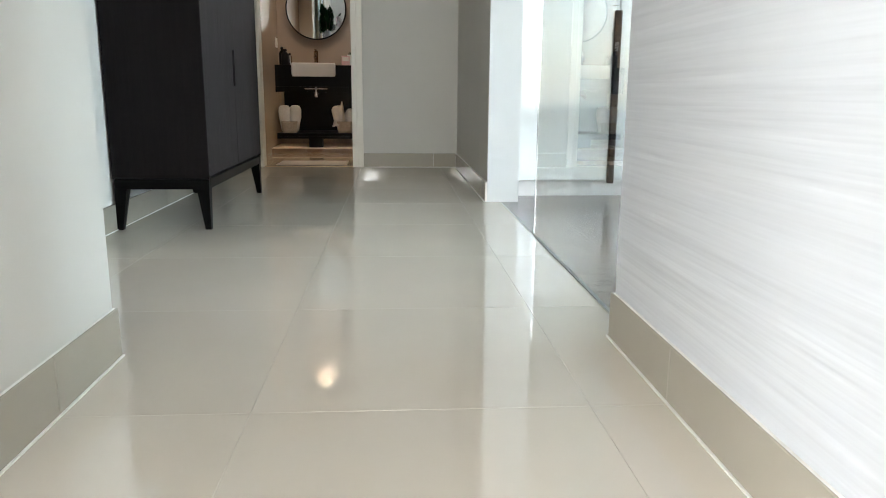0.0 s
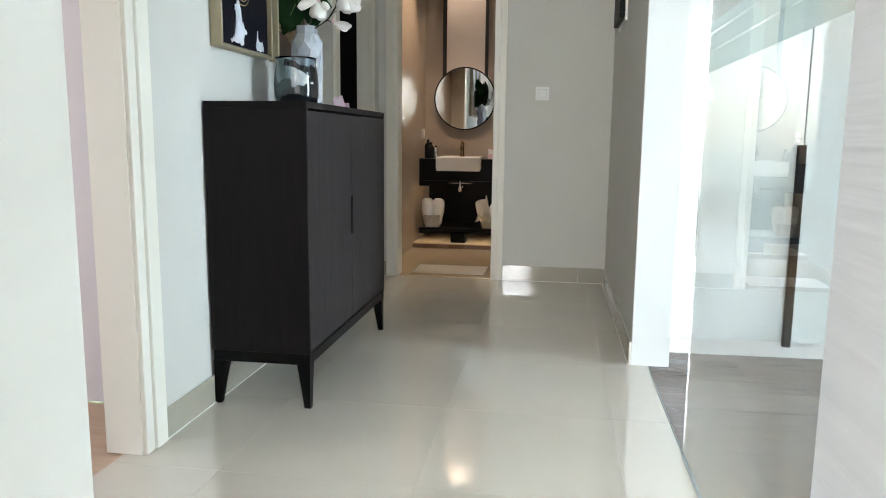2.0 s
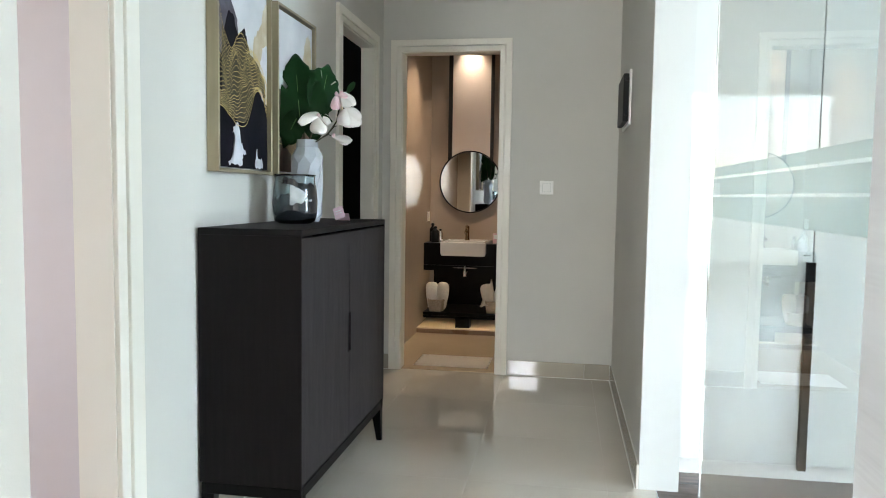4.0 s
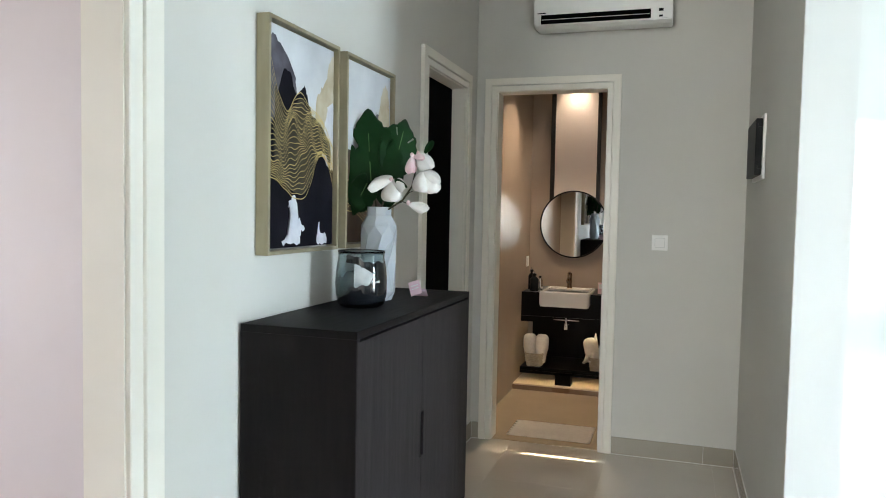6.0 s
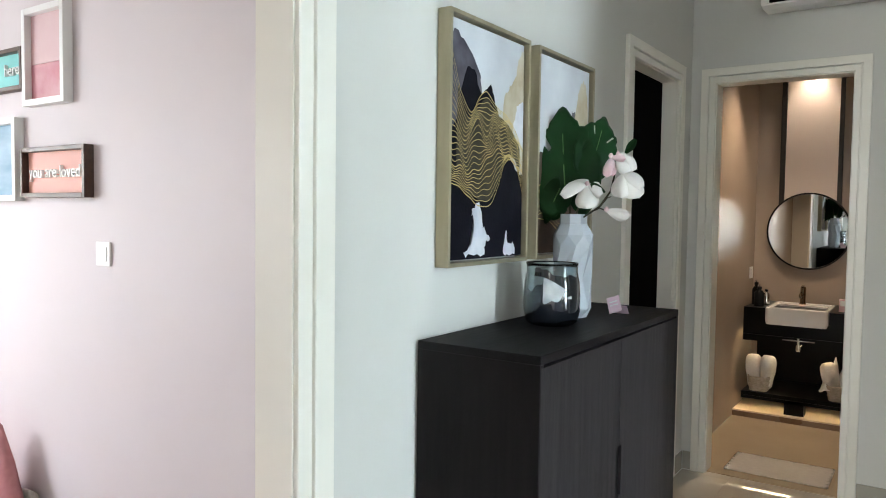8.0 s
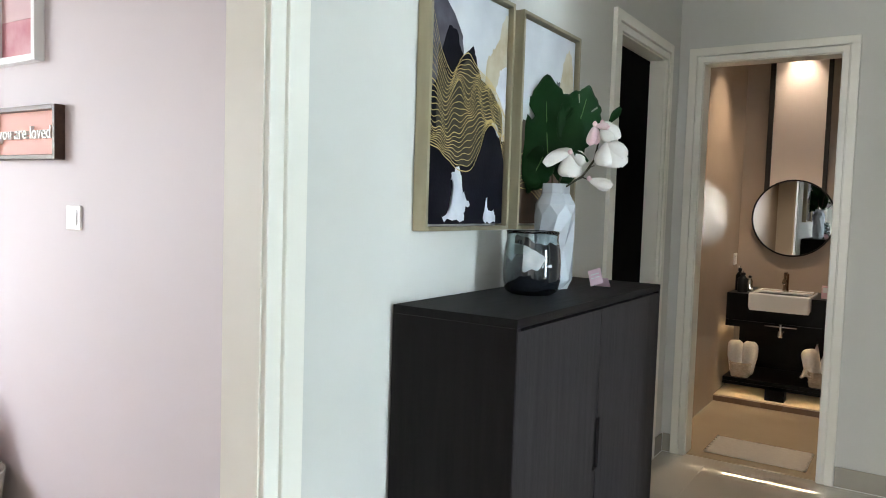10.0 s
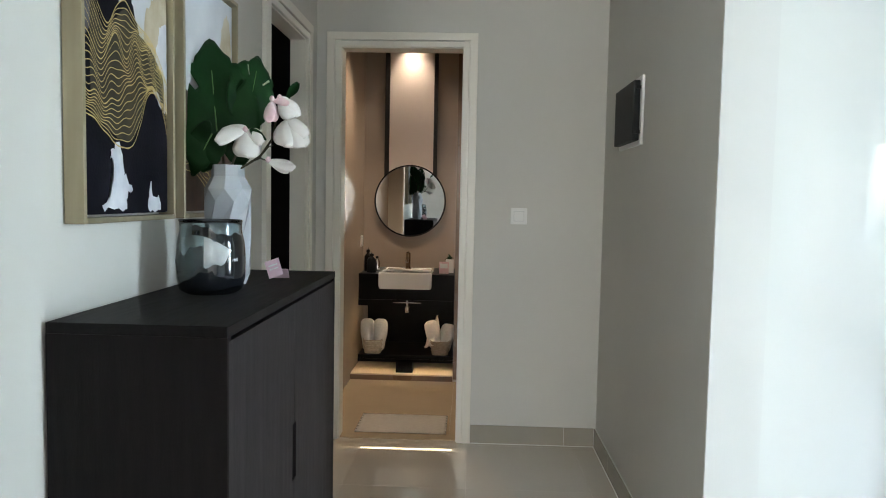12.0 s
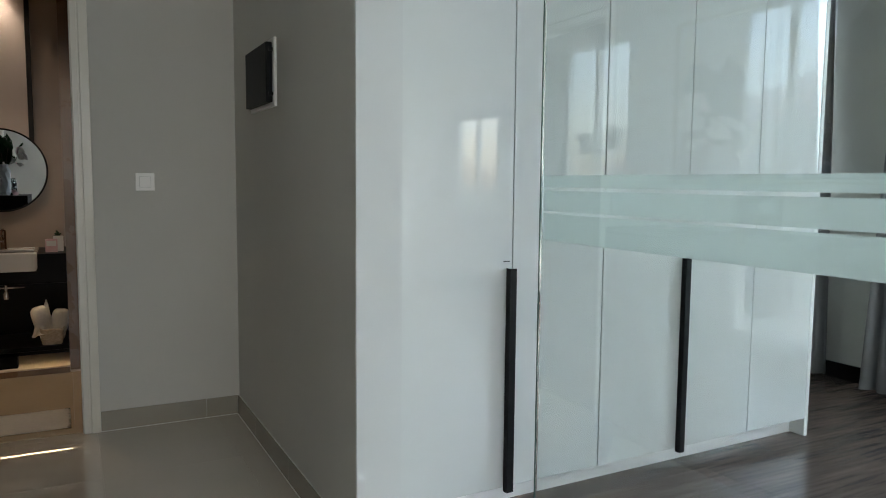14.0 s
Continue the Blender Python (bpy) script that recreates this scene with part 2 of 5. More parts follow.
OCHRE = mat("ochre_paint", (0.44, 0.35, 0.22), (0.62, 0.56, 0.44), 9, 0.6, detail=8)
UMBER = mat("umber_paint", (0.11, 0.055, 0.03), (0.04, 0.022, 0.015), 10, 0.6, detail=8)
DARKBROWN = mat("dark_stained_batten", (0.013, 0.009, 0.007), (0.008, 0.006, 0.005), 10, 0.5, stretch=(6, 6, 0.5))
GOLD = mat("gold_paint_line", (0.66, 0.50, 0.21), (0.52, 0.38, 0.14), 20, 0.5, metal=0.1)
GOLDWASH = mat("gold_paint_wash", (0.05, 0.035, 0.013), (0.012, 0.009, 0.006), 12, 0.7, detail=8)
CHALK = mat("white_paint_splash", (0.76, 0.76, 0.80), (0.55, 0.56, 0.62), 16, 0.6)
RENDERWALL = mat("house_render", (0.74, 0.73, 0.70), (0.66, 0.65, 0.62), 1, 0.8)
ROOFGREY = mat("grey_roof", (0.30, 0.30, 0.31), (0.24, 0.24, 0.25), 3, 0.8)
ROOFRED = mat("orange_roof", (0.45, 0.17, 0.10), (0.36, 0.13, 0.08), 3, 0.8)
GRASS = mat("grass", (0.07, 0.10, 0.04), (0.05, 0.075, 0.03), 2, 0.95)


def wallpaper():
    """White embossed paper with uneven, nearly level streaks."""
    m = mat("embossed_wallpaper", (0.665, 0.68, 0.705), (0.62, 0.635, 0.66), 3.4, 0.45, stretch=(1, 0.35, 9), detail=2)
    nt = m.node_tree
    bsdf, mp = nt.nodes["Principled BSDF"], next(n for n in nt.nodes if n.type == "MAPPING")
    n = nt.nodes.new("ShaderNodeTexNoise")
    n.inputs["Scale"].default_value, n.inputs["Detail"].default_value = 3.4, 2.5
    mp2 = nt.nodes.new("ShaderNodeMapping")
    mp2.inputs["Scale"].default_value = (1, 0.38, 11)
    mp2.inputs["Rotation"].default_value = (math.radians(2.5), 0, 0)
    nt.links.new(mp.inputs["Vector"].links[0].from_socket, mp2.inputs["Vector"])
    nt.links.new(mp2.outputs["Vector"], n.inputs["Vector"])
    bp = nt.nodes.new("ShaderNodeBump")
    bp.inputs["Strength"].default_value, bp.inputs["Distance"].default_value = 0.6, 0.009
    nt.links.new(n.outputs["Fac"], bp.inputs["Height"])
    nt.links.new(bp.outputs["Normal"], bsdf.inputs["Normal"])
    return m


PAPER = wallpaper()

# ---- building blocks ----


def box(bm, x0, x1, y0, y1, z0, z1, bevel=0.0, seg=2):
    made = bmesh.ops.create_cube(bm, size=1, matrix=Matrix.LocRotScale(
        Vector(((x0 + x1) / 2, (y0 + y1) / 2, (z0 + z1) / 2)), None, Vector((abs(x1 - x0), abs(y1 - y0), abs(z1 - z0)))))
    if bevel:
        edges = list({e for v in made["verts"] for e in v.link_edges})
        bmesh.ops.bevel(bm, geom=edges, offset=bevel, segments=seg, affect="EDGES", profile=0.5)
    return bm


def a_box(*args, **kw):
    return box(bmesh.new(), *args, **kw)


def part(name, bm, material, parent=None, label="", smooth=False):
    me = bpy.data.meshes.new(name)
    bmesh.ops.recalc_face_normals(bm, faces=bm.faces)
    bm.to_mesh(me)
    bm.free()
    me.materials.append(material)
    if smooth:
        for p in me.polygons:
            p.use_smooth = True
    ob = new(name, me)
    if parent is not None:
        ob.parent = parent
    if label:
        tagged(ob, label)
    return ob


def thing(name, m, label, category, group="", kind=""):
    ob = new(name)
    ob.empty_display_size = 0.05
    ob.matrix_world = m
    return tagged(ob, label, category, group, kind)


def lathe(bm, profile, steps=32, cx=0.0, cy=0.0):
    """Spins (radius, height) pairs round the z axis; ends with radius 0 are closed."""
    rings = []
    for r, z in profile:
        if r < 1e-6:
            rings.append([bm.verts.new((cx, cy, z))])
        else:
            rings.append([bm.verts.new((cx + r * math.cos(2 * math.pi * i / steps), cy + r * math.sin(2 * math.pi * i / steps), z)) for i in range(steps)])
    for a, b in zip(rings, rings[1:]):
        for i in range(steps):
            j = (i + 1) % steps
            if len(a) == 1 and len(b) == 1:
                continue
            if len(a) == 1:
                bm.faces.new((a[0], b[i], b[j]))
            elif len(b) == 1:
                bm.faces.new((a[i], a[j], b[0]))
            else:
                bm.faces.new((a[i], a[j], b[j], b[i]))
    return bm


def tube(bm, points, radius, steps=8, taper=1.0):
    """A round bar along points."""
    points = [Vector(p) for p in points]
    rings = []
    for k, p in enumerate(points):
        d = (points[min(k + 1, len(points) - 1)] - points[max(k - 1, 0)]).normalized()
        q = d.to_track_quat("Z", "Y")
        r = radius * (1 + (taper - 1) * k / max(1, len(points) - 1))
        rings.append([bm.verts.new(p + q @ Vector((r * math.cos(2 * math.pi * i / steps), r * math.sin(2 * math.pi * i / steps), 0))) for i in range(steps)])
    for a, b in zip(rings, rings[1:]):
        for i in range(steps):
            j = (i + 1) % steps
            bm.faces.new((a[i], a[j], b[j], b[i]))
    bm.faces.new(rings[0][::-1])
    bm.faces.new(rings[-1])
    return bm


def setting(name, bm, material, label, category):
    return tagged(part(name, bm, material), label, category, kind="structure")


# ---- structure ----
XL, XR, YB, H = -0.87, 0.645, 5.15, 2.75
XK = -0.985                       # back of the left wall
D1 = (1.36, 2.235)                # kid's room doorway
D2 = (4.220, 4.905)               # doorway to the dark room, closed by a black sheet
D3 = (-0.75, -0.09)               # bathroom doorway
DH, DH2 = 2.10, 2.083

bm = bmesh.new()
box(bm, XK, XL, D1[1], D2[0], 0, H)
box(bm, XK, XL, D2[0], D2[1], DH2, H)
box(bm, XK, XL, D2[1], YB, 0, H)
box(bm, XK, XL, D1[0], D1[1], DH, H)
setting("wall_west", bm, WALL, "pale grey painted plaster wall with two doorways", "wall")
setting("wall_west_near", a_box(XK, -0.358, 0.15, D1[0] - 0.085, 0, H, bevel=0.004, seg=1), WALL, "white painted plaster wall end beside the doorway", "wall")
bm = bmesh.new()
box(bm, XK, D3[0], YB, YB + 0.12, 0, H)
box(bm, D3[0], D3[1], YB, YB + 0.12, DH, H)
box(bm, D3[1], 0.80, YB, YB + 0.12, 0, H)
setting("wall_north", bm, WALL, "pale grey painted plaster wall around the bathroom doorway", "wall")
setting("wall_east", a_box(XR, 0.80, 3.39, YB, 0, H, bevel=0.003, seg=1), WALL, "pale painted plaster wall ending in a white pier", "wall")
setting("trim_pier", a_box(XR + 0.001, 0.7995, 3.385, 3.3899, 0, H - 0.001), PIER, "flat pale painted pier facing", "trim")
setting("wall_east_near", a_box(0.667, 0.80, -3.6, 1.348, 0, H), PAPER, "white wall covered in streaked embossed wallpaper", "wall")
setting("ceiling", a_box(-4.45, 4.5, -3.75, 7.2, H, H + 0.12), CEIL, "plain white painted ceiling", "ceiling")

# living side behind the start of the walk
bm = bmesh.new()
box(bm, -2.75, -0.92, -3.75, -3.6, 0, H)
box(bm, -0.08, 0.667, -3.75, -3.6, 0, H)
box(bm, -0.92, -0.08, -3.75, -3.6, 0, 0.9)
box(bm, -0.92, -0.08, -3.75, -3.6, 2.5, H)
setting("wall_south", bm, WALL, "white painted wall with a tall window", "wall")
bm = bmesh.new()
box(bm, -2.75, -2.6, -3.6, -2.5, 0, H)
box(bm, -2.75, -2.6, -0.9, 0.15, 0, H)
box(bm, -2.75, -2.6, -2.5, -0.9, 2.35, H)
setting("wall_living_west", bm, WALL, "unseen white painted wall with an added glazed opening", "wall")

# kid's room
setting("wall_kid_north", a_box(-4.45, XK, 2.6, 2.72, 0, H), PINK, "pale pink painted bedroom wall", "wall")
setting("wall_kid_south", a_box(-4.45, XK, 0.0, 0.15, 0, H), PINK, "pale pink painted bedroom wall", "wall")
bm = bmesh.new()
box(bm, -4.45, -4.3, 0.15, 0.4, 0, H)
box(bm, -4.45, -4.3, 1.8, 2.6, 0, H)
box(bm, -4.45, -4.3, 0.4, 1.8, 0, 0.8)
box(bm, -4.45, -4.3, 0.4, 1.8, 2.2, H)
setting("wall_kid_west", bm, PINK, "pale pink bedroom wall with a window opening", "wall")
setting("floor_kid", a_box(-4.3, XL - 0.06, 0.15, 2.6, -0.08, -0.004), OAK, "warm oak laminate floor", "floor")

# bedroom behind the glass screen
WX = 4.25
WINDOWS = ((-1.9, -0.95, 0.85, 2.0), (0.15, 1.05, 0.8, 2.5), (2.12, 2.95, 0.12, 2.5), (4.35, 5.1, 0.8, 2.5))
bm = bmesh.new()
edges_y = [-3.75] + [v for w in WINDOWS for v in w[:2]] + [6.15]
for k in range(0, len(edges_y), 2):
    box(bm, WX, WX + 0.15, edges_y[k], edges_y[k + 1], 0, H)
for y0, y1, z0, z1 in WINDOWS:
    box(bm, WX, WX + 0.15, y0, y1, 0, z0)
    box(bm, WX, WX + 0.15, y0, y1, z1, H)
setting("wall_bed_east", bm, BEDWALL, "grey painted bedroom wall with tall windows", "wall")
setting("wall_bed_north", a_box(0.8, WX, 6.0, 6.15, 0, H), BEDWALL, "grey painted bedroom wall", "wall")
setting("wall_bed_west", a_box(0.66, 0.8, YB + 0.12, 6.15, 0, H), BEDWALL, "grey painted bedroom wall", "wall")
bm = bmesh.new()
box(bm, 0.8, 0.97, -3.75, -3.6, 0, H)
box(bm, 4.1, WX, -3.75, -3.6, 0, H)
box(bm, 0.97, 4.1, -3.75, -3.6, 0, 0.3)
box(bm, 0.97, 4.1, -3.75, -3.6, 2.6, H)
setting("wall_bed_south", bm, BEDWALL, "unseen grey painted bedroom wall with an added wide window", "wall")

# bathroom shell
setting("wall_bath_west", a_box(-1.0, -0.89, YB + 0.12, 7.15, 0, H), BATHTILE, "glossy warm beige tiled bathroom wall", "wall")
setting("wall_bath_north", a_box(-0.89, 0.65, 7.03, 7.15, 0, H), BATHTILE, "warm beige tiled bathroom wall behind the mirror", "wall")
setting("wall_bath_duct", a_box(-0.152, 0.65, 6.52, 7.03, 0, H), BATHDARK, "glossy brown tiled duct beside the vanity", "wall")
setting("wall_bath_east", a_box(0.55, 0.65, YB + 0.12, 6.52, 0, H), BATHTILE, "warm beige tiled bathroom wall", "wall")
setting("bath_ceiling", a_box(-0.89, 0.55, YB + 0.12, 7.03, 2.58, 2.64), CEIL, "white bathroom ceiling with downlights", "ceiling")
setting("plinth", a_box(-0.89, -0.152, 6.455, 7.03, 0, 0.045, bevel=0.003, seg=1), PLINTH, "low pale stone plinth under the vanity", "plinth")

setting("trim_plinth", a_box(-0.889, -0.153, 6.447, 6.4549, 0, 0.036, bevel=0.001, seg=1), BATHDARK, "brown tile strip along the plinth", "trim")


def door_set(name, m, width, height, depth, label, a=0.072):
    """A lined doorway: x across the opening, y into the wall from its face, with stepped architraves on the face."""
    d = thing(name, m, label, "door frame", kind="structure")
    proud = 0.020
    bands = ((-0.010, 0.30 * a, 0.75), (0.38 * a, a, 1.0))
    for x0, s in ((0.0, -1), (width, 1)):
        part("jamb", a_box(x0, x0 + s * -0.014, 0.0, depth, 0, height), TRIM, d)
        bm = bmesh.new()
        for u0, u1, p in bands:
            box(bm, x0 + s * u0, x0 + s * u1, -proud * p, 0, 0, height + u1 * (1 if u0 > 0 else 1), bevel=0.002, seg=1)
        box(bm, x0 - s * 0.008, x0 + s * (a - 0.002), -proud * 0.45, 0, 0, height + a - 0.004)
        part("architrave", bm, TRIM, d)
    part("head_jamb", a_box(0.014, width - 0.014, 0.0, depth, height - 0.014, height), TRIM, d)
    bm = bmesh.new()
    for u0, u1, p in bands:
        box(bm, -u1 + 0.001, width + u1 - 0.001, -proud * p - 0.0004, 0, height + u0, height + u1, bevel=0.002, seg=1)
    part("head_architrave", bm, TRIM, d)
    return d


# x of the set runs along the wall, y goes into it
door_set("door_1", pose(XL, D1[0], 0, 0, 0, 90), D1[1] - D1[0], DH, 0.115, "cream painted open doorway with stepped architrave", 0.098)
d2 = door_set("door_2", pose(XL, D2[0], 0, 0, 0, 90), D2[1] - D2[0], DH2, 0.115, "cream painted door frame with a black sheet for the dark room")
# black sheet in the doorway in place of the dark room behind it
part("dark_room_sheet", a_box(0.016, D2[1] - D2[0] - 0.016, 0.075, 0.112, 0.006, DH2 - 0.016), SHADOWGAP, d2, "black sheet standing in for the unlit room beyond")
door_set("door_3", pose(D3[0], YB, 0), D3[1] - D3[0], DH, 0.12, "cream painted open bathroom doorway with stepped architrave", 0.064)

# ---- windows and the distance ----


def window(name, m, width, height, panes, label):
    """A white framed window: x across, y outwards, z up from the sill."""
    w = thing(name, m, label, "window", kind="structure")
    f = 0.05
    bm = bmesh.new()
    box(bm, 0, f, 0.04, 0.10, 0, height)
    box(bm, width - f, width, 0.04, 0.10, 0, height)
    box(bm, f, width - f, 0.04, 0.10, 0, f)
    box(bm, f, width - f, 0.04, 0.10, height - f, height)
    for k in range(1, panes):
        c = width * k / panes
        box(bm, c - 0.025, c + 0.025, 0.045, 0.095, f, height - f)
    part("window_frame", bm, WHITE, w)
    part("window_sill", a_box(-0.03, width + 0.03, -0.03, 0.035, -0.025, -0.001, bevel=0.004), WHITE, w)
    for k in range(panes):
        a, b = width * k / panes + (f if k == 0 else 0.025), width * (k + 1) / panes - (f if k == panes - 1 else 0.025)
        p = part("pane", a_box(a, b, 0.066, 0.072, f, height - f), WINDOWGLASS, w)
        p.visible_shadow = False
    return w


for k, (y0, y1, z0, z1) in enumerate(WINDOWS):
    window("window_%d" % (k + 1), pose(WX, y1, z0, 0, 0, -90), y1 - y0, z1 - z0, 2, "white framed bedroom window with clear panes")
# added window, out of view, opening for the south fill lamp
window("window_8", pose(4.1, -3.6, 0.3, 0, 0, 180), 3.13, 2.3, 4, "wide white framed window added out of view to light the wardrobe")
window("window_5", pose(-0.08, -3.6, 0.9, 0, 0, 180), 0.84, 1.6, 1, "white framed living room window")
window("window_6", pose(-4.3, 0.4, 0.8, 0, 0, 90), 1.4, 1.4, 2, "white framed window of the pink room")
# added glazing, never in view, around the living side fill lamp
window("window_7", pose(-2.6, -2.5, 0.02, 0, 0, 90), 1.6, 2.3, 2, "white framed glazed opening added out of view for light")

setting("ground", a_box(-400, 400, -400, 400, -3.4, -3.3), GRASS, "distant green ground outside", "ground")


def house(x, y, width, depth, eaves, ridge, roof, label):
    h = thing("house", pose(x, y, -3.3), label, "house", group="houses outside")
    part("wall", a_box(0, depth, -width / 2, width / 2, 0, eaves), RENDERWALL, h)
    bm = bmesh.new()
    o = 0.5
    lo = [bm.verts.new(v) for v in ((-o, -width / 2 - o, eaves), (depth + o, -width / 2 - o, eaves), (depth + o, width / 2 + o, eaves), (-o, width / 2 + o, eaves))]
    hi = [bm.verts.new((depth / 2, s * width * 0.28, ridge)) for s in (-1, 1)]
    for f in ((lo[0], lo[1], hi[0]), (lo[1], lo[2], hi[1], hi[0]), (lo[2], lo[3], hi[1]), (lo[3], lo[0], hi[0], hi[1]), (lo[0], lo[3], lo[2], lo[1])):
        bm.faces.new(f)
    part("roof", bm, roof, h)
    for level in (0.9, 3.9):
        for c in (-0.3, 0.0, 0.3):
            w = part("window", a_box(-0.03, 0.05, c * width - 0.7, c * width + 0.7, level, level + 1.4), DARKPLASTIC, h)
    return h


house(17, -3.5, 11, 8, 6.2, 8.6, ROOFGREY, "white rendered house with a grey hipped roof")
house(24, -15.5, 11, 8, 5.2, 7.2, ROOFRED, "white rendered house with an orange tiled roof")

# ---- glass screen ----
screen = thing("glass_screen", pose(0.717, 1.35, 0), "clear frameless glass screen with frosted level bands", "glass screen")
g = part("pane", a_box(-0.005, 0.005, 0, 1.155, 0.004, 2.73, bevel=0.001, seg=1), CLEAR, screen)
g.visible_shadow = False
for z0, z1 in ((1.226, 1.250), (1.179, 1.220), (1.120, 1.174)):
    part("frosted_band", a_box(0.0056, 0.0066, 0.002, 1.152, z0, z1), FROST, screen, "pale frosted band")
part("polished_edge", a_box(-0.0052, 0.0052, 1.1555, 1.1585, 0.004, 2.73), GLASSEDGE, screen, "green polished glass edge")
part("floor_channel", a_box(-0.009, 0.009, 0.0, 1.157, 0, 0.004), ALU, screen, "thin aluminium floor channel")

# ---- wardrobe ----
WF = 3.528
wardrobe = thing("wardrobe", pose(0.802, WF, 0, 0, 0, 1.2), "white high-gloss fitted wardrobe with long black handles", "wardrobe")
JOINTS = (0.802, 1.314, 1.752, 2.212, 2.645, 3.064)
part("carcass", a_box(0.0, 2.262, 0.022, 0.60, 0.100, 2.6), WHITE, wardrobe)
part("kick_plate", a_box(0.0, 2.262, 0.08, 0.10, 0.0, 0.099), WHITE, wardrobe)
part("end_panel", a_box(2.263, 2.289, 0.0, 0.61, 0.0, 2.62, bevel=0.002, seg=1), WHITE, wardrobe)
part("cornice", a_box(0.0, 2.262, 0.0, 0.02, 2.44, H - 0.002), WHITE, wardrobe)
for k, (a, b) in enumerate(zip(JOINTS, JOINTS[1:])):
    x0, x1 = a - 0.802, b - 0.802
    d = part("door", a_box(x0 + 0.002, x1 - 0.002, 0.0, 0.020, 0.090, 2.435, bevel=0.0012, seg=1), GLOSS, wardrobe)
    if k in (0, 2):
        bm = bmesh.new()
        box(bm, x1 - 0.026, x1 + 0.004, -0.026, -0.019, 0.075, 0.922, bevel=0.001, seg=1)
        box(bm, x1 - 0.026, x1 - 0.021, -0.019, 0.0, 0.075, 0.922)
        part("handle", bm, BLACKMETAL, d, "long black metal edge handle")
    if k == 0:
        part("lock", a_box(x1 - 0.040, x1 - 0.012, -0.002, 0.0, 0.946, 0.949), BLACKMETAL, d)

# ---- curtains ----


def curtain(x, y0, y1, label, cloth_mat):
    c = thing("curtain", pose(x, (y0 + y1) / 2, 0.03), label, "curtain", group="bedroom curtains")
    bm = bmesh.new()
    n, w = 96, y1 - y0
    rows = []
    for z in (0.0, 0.3, 0.9, 1.6, 2.3, 2.62):
        row = []
        for i in range(n + 1):
            u = i / n
            fold = math.sin(u * w * 62 + 0.6 * math.sin(u * 9) + 0.12 * z)
            amp = 0.032 * (1.15 - 0.12 * z)
            row.append(bm.verts.new((amp * fold + 0.008 * math.sin(u * 31 + z), (u - 0.5) * w * (1.0 - 0.10 * z) + 0.010 * math.cos(u * w * 62), z)))
        rows.append(row)
    for a, b in zip(rows, rows[1:]):
        for i in range(n):
            bm.faces.new((a[i], a[i + 1], b[i + 1], b[i]))
    cloth = part("cloth", bm, cloth_mat, c, smooth=True)
    s = cloth.modifiers.new("thickness", "SOLIDIFY")
    s.thickness = 0.003
    part("rail", tube(bmesh.new(), [(0, -w / 2 - 0.05, 2.64), (0, w / 2 + 0.05, 2.64)], 0.012), BLACKMETAL, c)


curtain(4.13, 4.22, 4.80, "dark grey full-length curtain hanging in folds", CURTAIN)
curtain(4.06, 3.03, 3.92, "dark grey full-length curtain hanging in folds", CURTAIN)
curtain(4.10, 1.72, 2.15, "sheer white full-length curtain hanging in folds", SHEER)
setting("baseboard_bedroom", a_box(WX - 0.015, WX, -3.6, 6.0, 0, 0.10), BLACK, "black bedroom baseboard", "baseboard")

shelf = thing("wall_shelf", pose(WX - 0.001, 0.98, 1.50), "white floating shelf by the bedroom window", "shelf")
part("board", a_box(-0.20, 0, -0.55, 0.25, 0, 0.03, bevel=0.003), WHITE, shelf)
for dy, s in ((-0.35, 0.8), (0.02, 1.0)):
    pp = thing("potted_plant", pose(WX - 0.11, 0.98 + dy, 1.53), "small dark green potted plant on a shelf", "plant", "plants on the shelf")
    part("pot", lathe(bmesh.new(), [(0, 0), (0.045 * s, 0), (0.06 * s, 0.10 * s), (0.052 * s, 0.10 * s), (0.045 * s, 0.08 * s), (0, 0.08 * s)], 20), DARKPLASTIC, pp, smooth=True)
    rnd = random.Random(int(9 * s))
    for k in range(22):
        bm = bmesh.new()
        q = [bm.verts.new(v) for v in ((0, 0, 0), (0.02 * s, 0.07 * s, 0.01), (0, 0.15 * s, -0.01), (-0.02 * s, 0.07 * s, 0.01))]
        bm.faces.new(q)
        lf = part("leaf", bm, LEAF, pp)
        lf.matrix_local = Matrix.Translation((0, 0, 0.085 * s)) @ Matrix.Rotation(k * 2.4, 4, "Z") @ Matrix.Rotation(rnd.uniform(0.3, 1.4), 4, "X")
        lf.modifiers.new("thickness", "SOLIDIFY").thickness = 0.001

# ---- shoe cabinet ----
CX0, CX1, CY0, CY1, CZ = -0.862, -0.505, 2.664, 3.762, 1.05
cab = thing("shoe_cabinet", pose((CX0 + CX1) / 2, (CY0 + CY1) / 2, 0), "black-stained wooden cabinet with dark ash doors on tapered legs", "cabinet")
cw, cd = (CY1 - CY0) / 2, (CX1 - CX0) / 2
for y0, y1 in ((-cw, -cw + 0.020), (cw - 0.020, cw)):
    part("side_panel", a_box(-cd, cd, y0, y1, 0.195, CZ - 0.0222), EBONY, cab)
part("bottom_panel", a_box(-cd, cd - 0.024, -cw + 0.0201, cw - 0.0201, 0.195, 0.215), EBONY, cab)
part("back_panel", a_box(-cd, -cd + 0.01, -cw + 0.0201, cw - 0.0201, 0.2151, CZ - 0.0222), EBONY, cab)
part("top", a_box(-cd, cd + 0.001, -cw, cw, CZ - 0.022, CZ, bevel=0.0012, seg=1), EBONYTOP, cab, "matt black wooden top")
